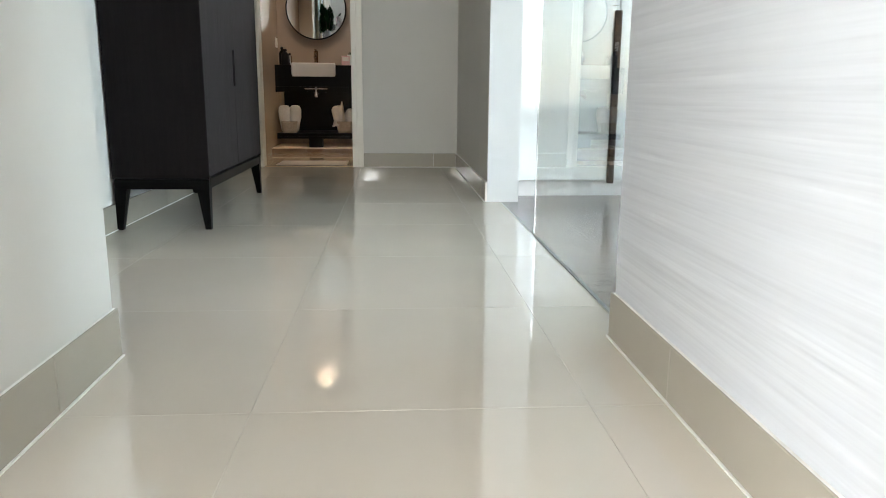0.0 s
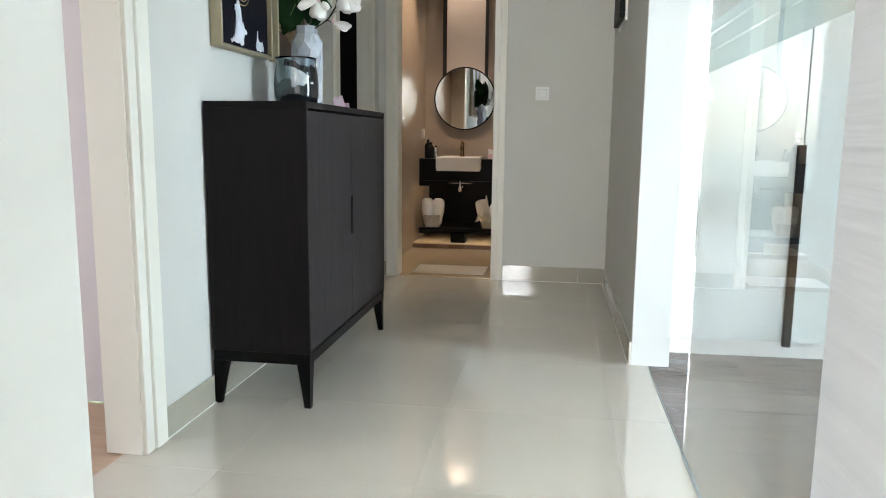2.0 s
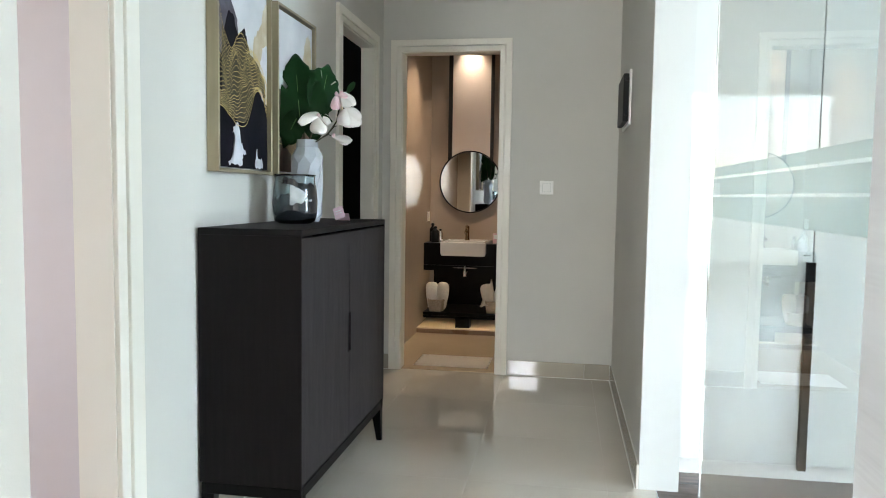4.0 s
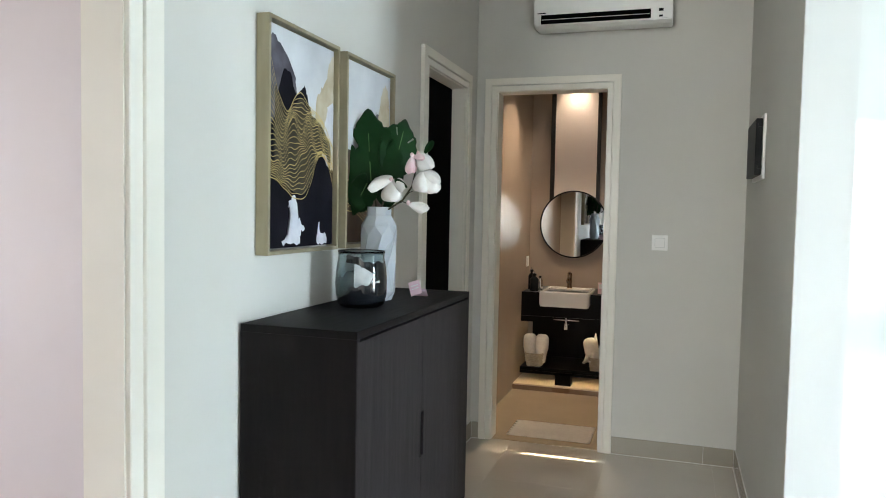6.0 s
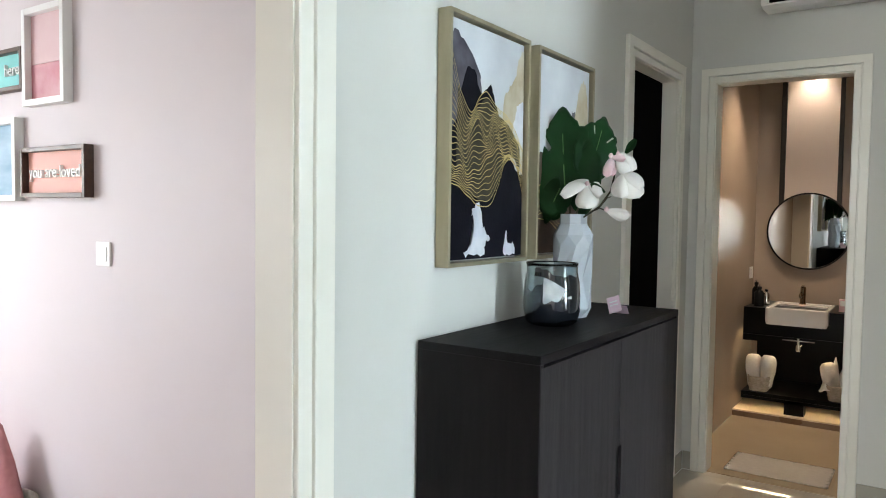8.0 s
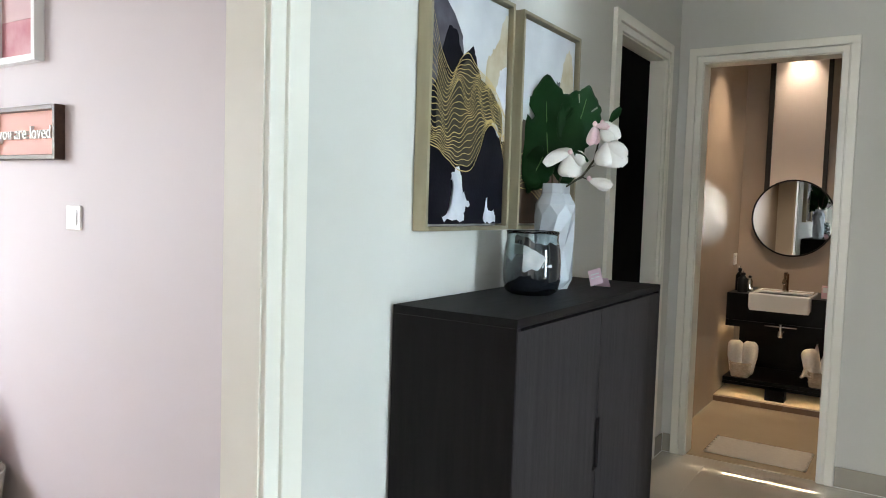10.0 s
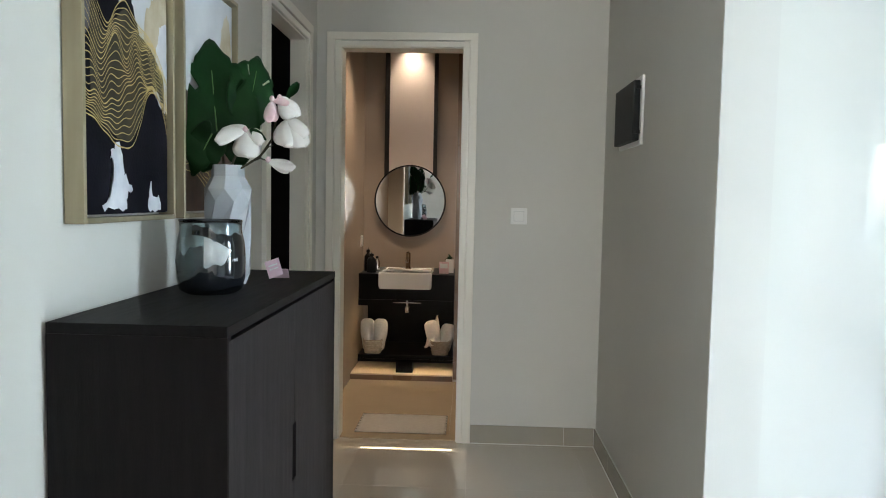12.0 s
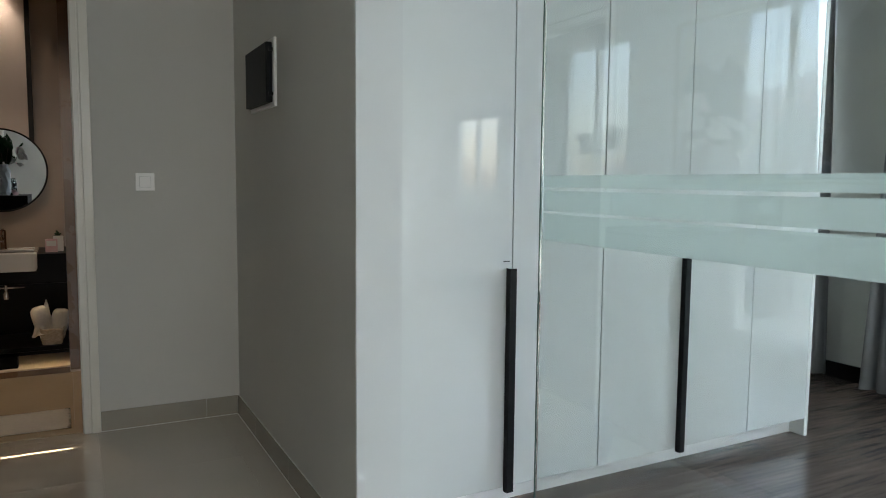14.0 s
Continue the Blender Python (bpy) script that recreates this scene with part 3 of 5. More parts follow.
for y0, y1 in ((-cw + 0.004, -0.0065 - 0.012), (-0.0035 - 0.012, cw - 0.004)):
    near = y0 < -0.1
    door = part("door", bmesh.new(), ASH, cab, "dark ash veneer door")
    bm = bmesh.new()
    hz0, hz1 = 0.545, 0.698
    cut = 0.019
    a, e = (y0, y1 - cut) if near else (y0 + cut, y1)
    s0, s1 = (y1 - cut - 0.0001, y1) if near else (y0, y0 + cut + 0.0001)
    box(bm, cd - 0.022, cd + 0.001, a, e, 0.205, CZ - 0.030)
    box(bm, cd - 0.022, cd + 0.001, s0, s1, 0.205, hz0)
    box(bm, cd - 0.022, cd + 0.001, s0, s1, hz1, CZ - 0.030)
    bm.to_mesh(door.data)
    bm.free()
    door.data.materials.clear()
    door.data.materials.append(ASH)
    if near:
        part("finger_pull", a_box(cd - 0.021, cd - 0.008, y1 - 0.018, y1 + 0.020, hz0 + 0.001, hz1 - 0.001), BLACK, door, "black finger pull slot")
part("base_frame", box(box(a_box(-cd + 0.004, cd - 0.002, -cw + 0.002, -cw + 0.028, 0.155, 0.193, bevel=0.002, seg=1),
                           -cd + 0.004, cd - 0.002, cw - 0.028, cw - 0.002, 0.155, 0.193, bevel=0.002, seg=1),
                       cd - 0.028, cd - 0.0025, -cw + 0.0285, cw - 0.0285, 0.155, 0.193, bevel=0.002, seg=1), BLACK, cab)
for sx in (-1, 1):
    for sy in (-1, 1):
        bm = bmesh.new()
        x1, y1 = sx * (cd - 0.003), sy * (cw - 0.003)
        rings = []
        for z, t, shift in ((0.0, 0.022, 0.0), (0.08, 0.034, 0.0), (0.156, 0.046, 0.0)):
            rings.append([bm.verts.new((x1 - sx * a * t, y1 - sy * b * t, z)) for a, b in ((0, 0), (1, 0), (1, 1), (0, 1))])
        for a, b in zip(rings, rings[1:]):
            for i in range(4):
                bm.faces.new((a[i], a[(i + 1) % 4], b[(i + 1) % 4], b[i]))
        bm.faces.new(rings[0])
        bm.faces.new(rings[-1])
        part("leg", bm, BLACK, cab)

# ---- paintings ----


def smooth_outline(pts, steps=5, wobble=0.0, seed=1):
    """A closed line through pts with small unevenness."""
    rnd = random.Random(seed)
    out, n = [], len(pts)
    for i in range(n):
        p0, p1, p2, p3 = (Vector(pts[(i + k - 1) % n]) for k in range(4))
        for s in range(steps):
            t = s / steps
            q = 0.5 * (2 * p1 + (p2 - p0) * t + (2 * p0 - 5 * p1 + 4 * p2 - p3) * t * t + (3 * p1 - p0 - 3 * p2 + p3) * t ** 3)
            out.append((min(1, max(0, q.x + rnd.uniform(-wobble, wobble))), min(1, max(0, q.y + rnd.uniform(-wobble, wobble)))))
    return out


def patch(pts, w, h, lift, steps=5, wobble=0.008, seed=1):
    bm = bmesh.new()
    vs = [bm.verts.new((lift, u * w, v * h)) for u, v in smooth_outline(pts, steps, wobble, seed)]
    f = bm.faces.new(vs)
    bmesh.ops.triangulate(bm, faces=[f])
    bmesh.ops.remove_doubles(bm, verts=bm.verts, dist=1e-5)
    return bm


def picture_frame(name, m, w, h, depth, t, frame_mat, label, category="picture", group=""):
    """A deep tray frame: x out of the wall, y across, z up, with the origin at its lower back corner."""
    p = thing(name, m, label, category, group)
    for y0, y1, z0, z1 in ((0, t, 0, h), (w - t, w, 0, h), (t, w - t, 0, t), (t, w - t, h - t, h)):
        part("frame", a_box(0, depth, y0, y1, z0, z1, bevel=0.001, seg=1), frame_mat, p)
    return p


def wave_lines(parent, w, h, curves, count, reach, lift, seed):
    """A family of fine gold lines that slides down through a row of curves."""
    rnd = random.Random(seed)
    for k in range(count):
        bm = bmesh.new()
        s = k / (count - 1)
        b = reach(s)
        n, prev = 64, None
        for i in range(n + 1):
            u = b * i / n
            q = s * (len(curves) - 1)
            k0 = min(int(q), len(curves) - 2)
            v = curves[k0](u) + (curves[k0 + 1](u) - curves[k0](u)) * (q - k0)
            v += 0.014 * math.sin(math.pi * s) * math.sin(38 * u + 7 * s + 3 * math.sin(6 * s))
            v += 0.012 * noise.noise(Vector((u * 9 + seed, s * 2.5, 4.1)))
            v = min(0.99, max(0.01, v))
            width = 0.0008 + 0.0004 * rnd.random() + 0.0005 * (k % 8 == 0)
            now = (bm.verts.new((0.0, u * w, v * h - width)), bm.verts.new((0.0, u * w, v * h + width)))
            if prev:
                bm.faces.new((prev[0], now[0], now[1], prev[1]))
            prev = now
        on_canvas("gold_line", bm, GOLD, parent, lift)


PW, PH, PT = 0.458, 0.694, 0.012


def painting(y, label):
    p = picture_frame("painting", pose(XL + 0.003, y, 1.237), PW, PH, 0.042, PT, BRASS, label, "painting", "abstract paintings")
    part("canvas", a_box(0.004, 0.026, PT + 0.006, PW - PT - 0.006, PT + 0.006, PH - PT - 0.006, bevel=0.001, seg=1), CANVAS, p, "white and grey painted canvas")
    return p


def on_canvas(name, bm, material, parent, lift, label=""):
    ob = part(name, bm, material, parent, label)
    ob.location = (0.0262 + lift, PT + 0.006, PT + 0.006)
    return ob


CW, CH = PW - 2 * PT - 0.012, PH - 2 * PT - 0.012
p1 = painting(2.745, "abstract black and white painting with gold waves, champagne frame")
on_canvas("black_field", patch([(0, 0), (0.5, 0), (1, 0), (1, 0.2), (1, 0.42), (0.9, 0.48), (0.78, 0.52), (0.6, 0.55), (0.35, 0.60), (0.12, 0.66), (0, 0.72), (0, 0.2)], CW, CH, 0, 6, 0.003, 2), INK, p1, 0.0002, "black painted lower field")
on_canvas("smoke", patch([(0.0, 0.55), (0.0, 0.78), (0.02, 0.93), (0.12, 0.94), (0.22, 0.89), (0.33, 0.82), (0.40, 0.74), (0.30, 0.64), (0.12, 0.60)], CW, CH, 0, 6, 0.012, 3), WASH, p1, 0.0003, "dark grey smoky paint")
on_canvas("black_cloud", patch([(0.10, 0.62), (0.20, 0.80), (0.32, 0.80), (0.37, 0.72), (0.46, 0.74), (0.52, 0.77), (0.58, 0.70), (0.66, 0.60), (0.80, 0.52), (0.70, 0.45), (0.40, 0.46), (0.15, 0.50)], CW, CH, 0, 6, 0.008, 4), INK, p1, 0.0004, "black paint cloud")
on_canvas("ochre_field", patch([(0.72, 0.52), (0.70, 0.70), (0.78, 0.78), (0.86, 0.82), (0.92, 0.92), (1.0, 0.97), (1.0, 0.75), (1.0, 0.50), (0.86, 0.50)], CW, CH, 0, 6, 0.008, 5), OCHRE, p1, 0.0005, "ochre paint field")
on_canvas("pale_field", patch([(0.80, 0.46), (0.84, 0.58), (0.90, 0.70), (1.0, 0.72), (1.0, 0.55), (1.0, 0.40), (0.92, 0.40)], CW, CH, 0, 6, 0.01, 6), CHALK, p1, 0.0006)


def through_knots(knots):
    """A smooth curve over u from 0 to 1 through (u, v) knots."""
    def curve(u):
        u = min(0.9999, max(0.0, u))
        k = next(i for i in range(len(knots) - 1) if u < knots[i + 1][0])
        p = [Vector(knots[min(len(knots) - 1, max(0, k + d))]) for d in (-1, 0, 1, 2)]
        t = (u - p[1].x) / (p[2].x - p[1].x)
        m1, m2 = (p[2].y - p[0].y) / (p[2].x - p[0].x) * (p[2].x - p[1].x), (p[3].y - p[1].y) / (p[3].x - p[1].x) * (p[2].x - p[1].x)
        return (2 * t ** 3 - 3 * t * t + 1) * p[1].y + (t ** 3 - 2 * t * t + t) * m1 + (3 * t * t - 2 * t ** 3) * p[2].y + (t ** 3 - t * t) * m2
    return curve


top1 = through_knots(((0, 0.90), (0.06, 0.82), (0.14, 0.70), (0.26, 0.635), (0.36, 0.69), (0.47, 0.735), (0.58, 0.685), (0.68, 0.66), (0.82, 0.62), (1.0, 0.50)))
ridge1 = through_knots(((0, 0.60), (0.12, 0.545), (0.22, 0.50), (0.34, 0.62), (0.44, 0.54), (0.58, 0.60), (0.74, 0.58), (0.86, 0.53), (1.0, 0.45)))
fold1 = through_knots(((0, 0.42), (0.15, 0.385), (0.32, 0.37), (0.44, 0.42), (0.58, 0.475), (0.72, 0.48), (0.86, 0.45), (1.0, 0.38)))
bot1 = through_knots(((0, 0.325), (0.14, 0.305), (0.26, 0.265), (0.40, 0.235), (0.54, 0.24), (0.64, 0.32), (0.72, 0.42), (0.82, 0.445), (0.91, 0.41), (1.0, 0.30)))
rim = [(0.1 + 0.85 * k / 16, top1(0.1 + 0.85 * k / 16) - 0.03) for k in range(17)] + [(0.1 + 0.85 * k / 16, bot1(0.1 + 0.85 * k / 16) + 0.02) for k in range(16, -1, -1)]
on_canvas("gold_wash", patch(rim, CW, CH, 0, 3, 0.002, 7), GOLDWASH, p1, 0.0008, "bronze paint wave")
wave_lines(p1, CW, CH, (top1, ridge1, fold1, bot1), 25, lambda s: 1.0, 0.0011, 3)
on_canvas("white_splash", patch([(0.20, 0.02), (0.30, 0.08), (0.33, 0.16), (0.29, 0.20), (0.37, 0.24), (0.42, 0.20), (0.44, 0.14), (0.54, 0.09), (0.47, 0.07), (0.44, 0.02)], CW, CH, 0, 6, 0.010, 8), CHALK, p1, 0.0010, "white paint splash")
on_canvas("white_splash", patch([(0.74, 0.01), (0.74, 0.06), (0.77, 0.12), (0.79, 0.065), (0.88, 0.06), (0.89, 0.01)], CW, CH, 0, 6, 0.006, 9), CHALK, p1, 0.0010, "white paint splash")

p2 = painting(3.262, "abstract white and umber painting in a champagne frame")
on_canvas("umber_field", patch([(0, 0), (0.5, 0), (1, 0), (1, 0.15), (0.9, 0.32), (0.6, 0.38), (0.35, 0.42), (0.12, 0.50), (0, 0.46), (0, 0.2)], CW, CH, 0, 6, 0.012, 12), UMBER, p2, 0.0003, "dark umber painted field")
on_canvas("ink_stroke", patch([(0.10, 0.30), (0.18, 0.46), (0.30, 0.47), (0.44, 0.36), (0.36, 0.20), (0.2, 0.18)], CW, CH, 0, 6, 0.012, 13), INK, p2, 0.0005)
on_canvas("smoke", patch([(0.48, 0.52), (0.52, 0.66), (0.60, 0.70), (0.66, 0.76), (0.74, 0.72), (0.72, 0.58), (0.62, 0.50)], CW, CH, 0, 6, 0.016, 14), WASH, p2, 0.0005)
on_canvas("ochre_stroke", patch([(0.68, 0.46), (0.70, 0.70), (0.78, 0.88), (0.90, 0.93), (0.97, 0.80), (0.98, 0.55), (0.9, 0.42)], CW, CH, 0, 6, 0.012, 15), OCHRE, p2, 0.0006)
wave_lines(p2, CW, CH, (lambda u: 0.34 - 0.1 * u + 0.04 * math.sin(7 * u), lambda u: 0.10 + 0.08 * math.sin(5 * u + 1)), 9, lambda s: 0.55, 0.0009, 5)

# ---- vases and flowers on the cabinet ----
FACE = Matrix(((0.937, -0.35, 0, 0), (0.35, 0.937, 0, 0), (0, 0, 1, 0), (0, 0, 0, 1)))   # right, away, up

gv = thing("glass_vase", pose(-0.712, 3.150, CZ, 0, 0, 20), "squat clear glass vase with black and milky swirls", "vase")
outer = [(1.055 * r, 1.06 * z) for r, z in ((0.0, 0.0), (0.058, 0.0), (0.074, 0.010), (0.081, 0.040), (0.082, 0.085), (0.079, 0.125), (0.073, 0.155), (0.074, 0.170), (0.076, 0.178))]
inner = [(1.055 * r, 1.06 * z) for r, z in ((0.073, 0.178), (0.070, 0.165), (0.070, 0.150), (0.074, 0.120), (0.076, 0.085), (0.075, 0.045), (0.066, 0.022), (0.0, 0.018))]
part("bowl", lathe(bmesh.new(), outer + inner, 48), VASEGLASS, gv, smooth=True)


def skin(a0, a1, low, high, lift, n=26):
    """A patch on the vase's outside, between two heights that vary with the angle."""
    bm = bmesh.new()

    def radius(z):
        for (r0, h0), (r1, h1) in zip(outer[1:], outer[2:]):
            if h0 <= z <= h1:
                return r0 + (r1 - r0) * (z - h0) / max(1e-6, h1 - h0)
        return 0.078
    cols = []
    for i in range(n + 1):
        a = math.radians(a0 + (a1 - a0) * i / n)
        lo, hi = low(i / n), high(i / n)
        cols.append([bm.verts.new(((radius(lo + (hi - lo) * k / 6) + lift) * math.cos(a), (radius(lo + (hi - lo) * k / 6) + lift) * math.sin(a), lo + (hi - lo) * k / 6)) for k in range(7)])
    for a, b in zip(cols, cols[1:]):
        for k in range(6):
            bm.faces.new((a[k], b[k], b[k + 1], a[k + 1]))
    return bm


part("black_swirl", skin(-200, 160, lambda u: 0.004, lambda u: 0.078 + 0.034 * math.sin(u * 12.5 + 2.4) + 0.014 * math.sin(u * 31) + 0.005 * math.sin(u * 83), 0.0006, 90), SMOKE, gv, "black glass swirl", smooth=True)
part("black_swirl", skin(-125, 40, lambda u: 0.152 - 0.078 * u + 0.008 * math.sin(9 * u), lambda u: 0.174 - 0.045 * u + 0.006 * math.sin(14 * u) + 0.003 * math.sin(41 * u), 0.0006, 40), SMOKE, gv, "black glass swirl", smooth=True)
part("milky_swirl", skin(-102, -42, lambda u: 0.074 - 0.012 * math.sin(6 * u), lambda u: 0.150 - 0.035 * u + 0.004 * math.sin(17 * u), 0.0003), MILK, gv, "milky white glass swirl", smooth=True)
part("milky_swirl", skin(0, 46, lambda u: 0.080 + 0.02 * u, lambda u: 0.096 + 0.045 * math.sin(2.6 * u + 0.4), 0.0003), MILK, gv, "milky white glass swirl", smooth=True)

tv = thing("tall_vase", pose(-0.735, 3.350, CZ, 0, 0, 10), "tall faceted frosted pale grey glass vase", "vase")
bm = bmesh.new()
rings = []
for z, r, tw in ((0.0, 0.050, 0), (0.030, 0.064, 0.5), (0.13, 0.064, 0), (0.235, 0.066, 0.5), (0.270, 0.066, 0), (0.305, 0.046, 0), (0.337, 0.046, 0), (0.337, 0.040, 0), (0.10, 0.050, 0), (0.012, 0.045, 0)):
    rings.append([bm.verts.new((r * math.cos(math.radians(45) * (i + tw)), r * math.sin(math.radians(45) * (i + tw)), z)) for i in range(8)])
for a, b in zip(rings, rings[1:]):
    for i in range(8):
        j = (i + 1) % 8
        bm.faces.new((a[i], a[j], b[j]))
        bm.faces.new((a[i], b[j], b[i]))
bm.faces.new(rings[0])
bm.faces.new(rings[-1])
part("body", bm, FROSTVASE, tv)

bouquet = thing("magnolia_bouquet", Matrix.Translation((-0.735, 3.350, CZ + 0.012)) @ FACE, "artificial bouquet of monstera leaves and white magnolias", "flowers")


def stem(points, r=0.004, name="stem"):
    part(name, tube(bmesh.new(), points, r, 7, 0.6), STEM, bouquet, smooth=True)


def monstera(at, size, turn, tilt, yaw, holes, seed):
    """A broad heart-shaped leaf with notched edges and slits."""
    rnd = random.Random(seed)
    bm = bmesh.new()
    n, rings = 72, 9
    grid = []
    notch = [rnd.uniform(0.3, 2.7) * s for s in (1, 1, 1, -1, -1, -1)]
    for j in range(1, rings + 1):
        row = []
        for i in range(n):
            a = -math.pi + 2 * math.pi * i / n
            heart = 1.0 - 0.50 * math.exp(-((abs(a) - math.pi) / 0.30) ** 2) + 0.26 * math.exp(-(a / 0.20) ** 2)
            for c in notch:
                heart -= 0.09 * math.exp(-((a - c) / 0.06) ** 2) * (j / rings) ** 2
            r = heart * j / rings
            x, y = 0.68 * r * math.sin(a), r * math.cos(a)
            z = -0.16 * x * x - 0.10 * y * y + 0.10 * abs(x) + 0.02 * math.sin(9 * y + 3 * x)
            row.append(bm.verts.new((x * size, y * size, z * size)))
        grid.append(row)
    hub = bm.verts.new((0, 0, 0))
    for i in range(n):
        bm.faces.new((hub, grid[0][i], grid[0][(i + 1) % n]))
    for j in range(rings - 1):
        for i in range(n):
            if (j in (4, 5, 6)) and i in holes:
                continue
            bm.faces.new((grid[j][i], grid[j][(i + 1) % n], grid[j + 1][(i + 1) % n], grid[j + 1][i]))
    m = Matrix.Translation(at) @ Matrix.Rotation(math.radians(yaw), 4, "Z") @ Matrix.Rotation(math.radians(90 - tilt), 4, "X") @ Matrix.Rotation(math.radians(turn), 4, "Z")
    ob = part("leaf", bm, LEAF, bouquet, "dark green monstera leaf", smooth=True)
    ob.matrix_local = m
    s = ob.modifiers.new("thickness", "SOLIDIFY")
    s.thickness = 0.0014
    vein = part("vein", tube(bmesh.new(), [(0, -0.5 * size, 0.0), (0, 0, 0.003), (0, 0.55 * size, -0.03 * size), (0, 1.0 * size, -0.10 * size)], 0.0022, 6, 0.4), LEAFLIGHT, ob)


monstera((-0.034, 0.00, 0.468), 0.180, 6, 8, -8, (27, 46, 28), 4)
monstera((0.066, 0.03, 0.535), 0.112, -24, 14, 30, (30, 44), 7)
monstera((-0.060, -0.01, 0.375), 0.080, 150, -10, -20, (), 9)
stem([(0, 0, 0), (-0.01, 0, 0.3), (-0.02, 0, 0.45)], 0.005)
stem([(0.005, 0, 0), (0.025, 0.01, 0.33), (0.066, 0.03, 0.50)], 0.005)
stem([(-0.005, 0, 0), (0.0, -0.02, 0.30), (0.03, -0.045, 0.38), (0.044, -0.055, 0.412)], 0.004)
stem([(0.01, 0, 0), (0.025, -0.02, 0.31), (0.085, -0.045, 0.350), (0.118, -0.045, 0.40), (0.138, -0.045, 0.50)], 0.0045)
stem([(0.062, -0.038, 0.336), (0.085, -0.055, 0.345), (0.106, -0.06, 0.337)], 0.003, "twig")
stem([(0.095, -0.047, 0.362), (0.108, -0.052, 0.378), (0.120, -0.055, 0.382)], 0.0022, "twig")


def petal_mesh(length, width, cup):
    bm = bmesh.new()
    rows = []
    for j in range(8):
        t = j / 7
        w = width * math.sin(math.pi * (0.05 + 0.89 * t) ** 1.15) + 0.002
        row = []
        for i in range(-3, 4):
            u = i / 3
            row.append(bm.verts.new((u * w, length * t, cup * (u * u * w * 9 * 0.35 + math.sin(t * 2.2) * length * 0.8) * 0.6)))
        rows.append(row)
    for a, b in zip(rows, rows[1:]):
        for i in range(6):
            bm.faces.new((a[i], a[i + 1], b[i + 1], b[i]))
    return bm


def drooping_petal(angle, toward, length, width, droop):
    """A spoon-shaped petal that leaves the heart at an angle seen from the front, comes towards the viewer and bends down."""
    bm = bmesh.new()
    a, f = math.radians(angle), math.radians(toward)
    d = Vector((math.cos(a) * math.cos(f), -math.sin(f), math.sin(a) * math.cos(f)))
    hint = Vector((0, -0.75, 0.65))
    side = d.cross(hint).normalized()
    n, m, p = 10, 4, Vector((0, 0, 0))
    axis = d.cross(Vector((0, 0, -1)))
    bend = Matrix.Rotation(math.radians(droop) / n, 3, axis.normalized()) if axis.length > 0.05 else Matrix.Identity(3)
    rows = []
    for j in range(n + 1):
        t = j / n
        w = width * max(0.0, 1 - (2 * t ** 1.3 - 1) ** 2) ** 0.55 + 0.0015
        up = side.cross(d).normalized()
        row = []
        for i in range(-m, m + 1):
            u = i / m
            ripple = 0.0025 * math.sin(5 * t + 3.1 * u + angle) * t
            row.append(bm.verts.new(p + side * (u * w) - up * (0.45 * w * u * u) + up * ripple))
        rows.append(row)
        p = p + d * (length / n)
        d = (bend @ d).normalized()
    for r, q in zip(rows, rows[1:]):
        for i in range(2 * m):
            bm.faces.new((r[i], r[i + 1], q[i + 1], q[i]))
    return bm


def magnolia(at, petals, material, label):
    heart = part("flower", lathe(bmesh.new(), [(0, -0.006), (0.007, 0), (0.008, 0.006), (0.004, 0.012), (0, 0.014)], 12), PINKPETAL, bouquet, label, smooth=True)
    heart.matrix_local = Matrix.Translation(at)
    for row in petals:
        ob = part("petal", drooping_petal(*row), material, heart, smooth=True)
        s = ob.modifiers.new("thickness", "SOLIDIFY")
        s.thickness = 0.0012


E3 = Euler
magnolia((0.044, -0.06, 0.418), ((172, 22, 0.098, 0.029, 60), (272, 38, 0.092, 0.035, 5), (8, 22, 0.066, 0.029, 75), (140, -25, 0.075, 0.030, 70), (300, -20, 0.080, 0.030, 15)), PETAL, "white nodding magnolia flower")
magnolia((0.158, -0.06, 0.458), ((302, 22, 0.100, 0.034, 5), (262, 28, 0.090, 0.033, 4), (338, 16, 0.078, 0.030, 35), (284, -20, 0.088, 0.032, 4)), PETAL, "white hanging magnolia flower")
magnolia((0.138, -0.05, 0.512), ((352, 18, 0.078, 0.027, 62), (20, -12, 0.060, 0.026, 95), (318, 30, 0.070, 0.028, 30)), PETAL, "white magnolia flower")
magnolia((0.116, -0.06, 0.506), ((258, 22, 0.070, 0.015, 4), (278, 4, 0.060, 0.014, 3), (14, 24, 0.052, 0.015, 45)), PINKPETAL, "pink magnolia bud")
magnolia((0.106, -0.06, 0.337), ((356, 14, 0.078, 0.018, 16), (350, -18, 0.072, 0.019, 14), (6, 0, 0.070, 0.017, 26)), PETAL, "white magnolia bud")
for at, rot in (((0.160, -0.02, 0.520), (0.1, 0.6, 0)), ((0.10, -0.05, 0.395), (0.3, -0.9, 0))):
    ob = part("small_leaf", petal_mesh(0.055, 0.010, 0.4), LEAF, bouquet)
    ob.matrix_local = Matrix.Translation(at) @ E3((math.pi / 2 + rot[0], 0, 0)).to_matrix().to_4x4() @ Matrix.Rotation(-rot[1], 4, "Z")
    ob.modifiers.new("thickness", "SOLIDIFY").thickness = 0.001

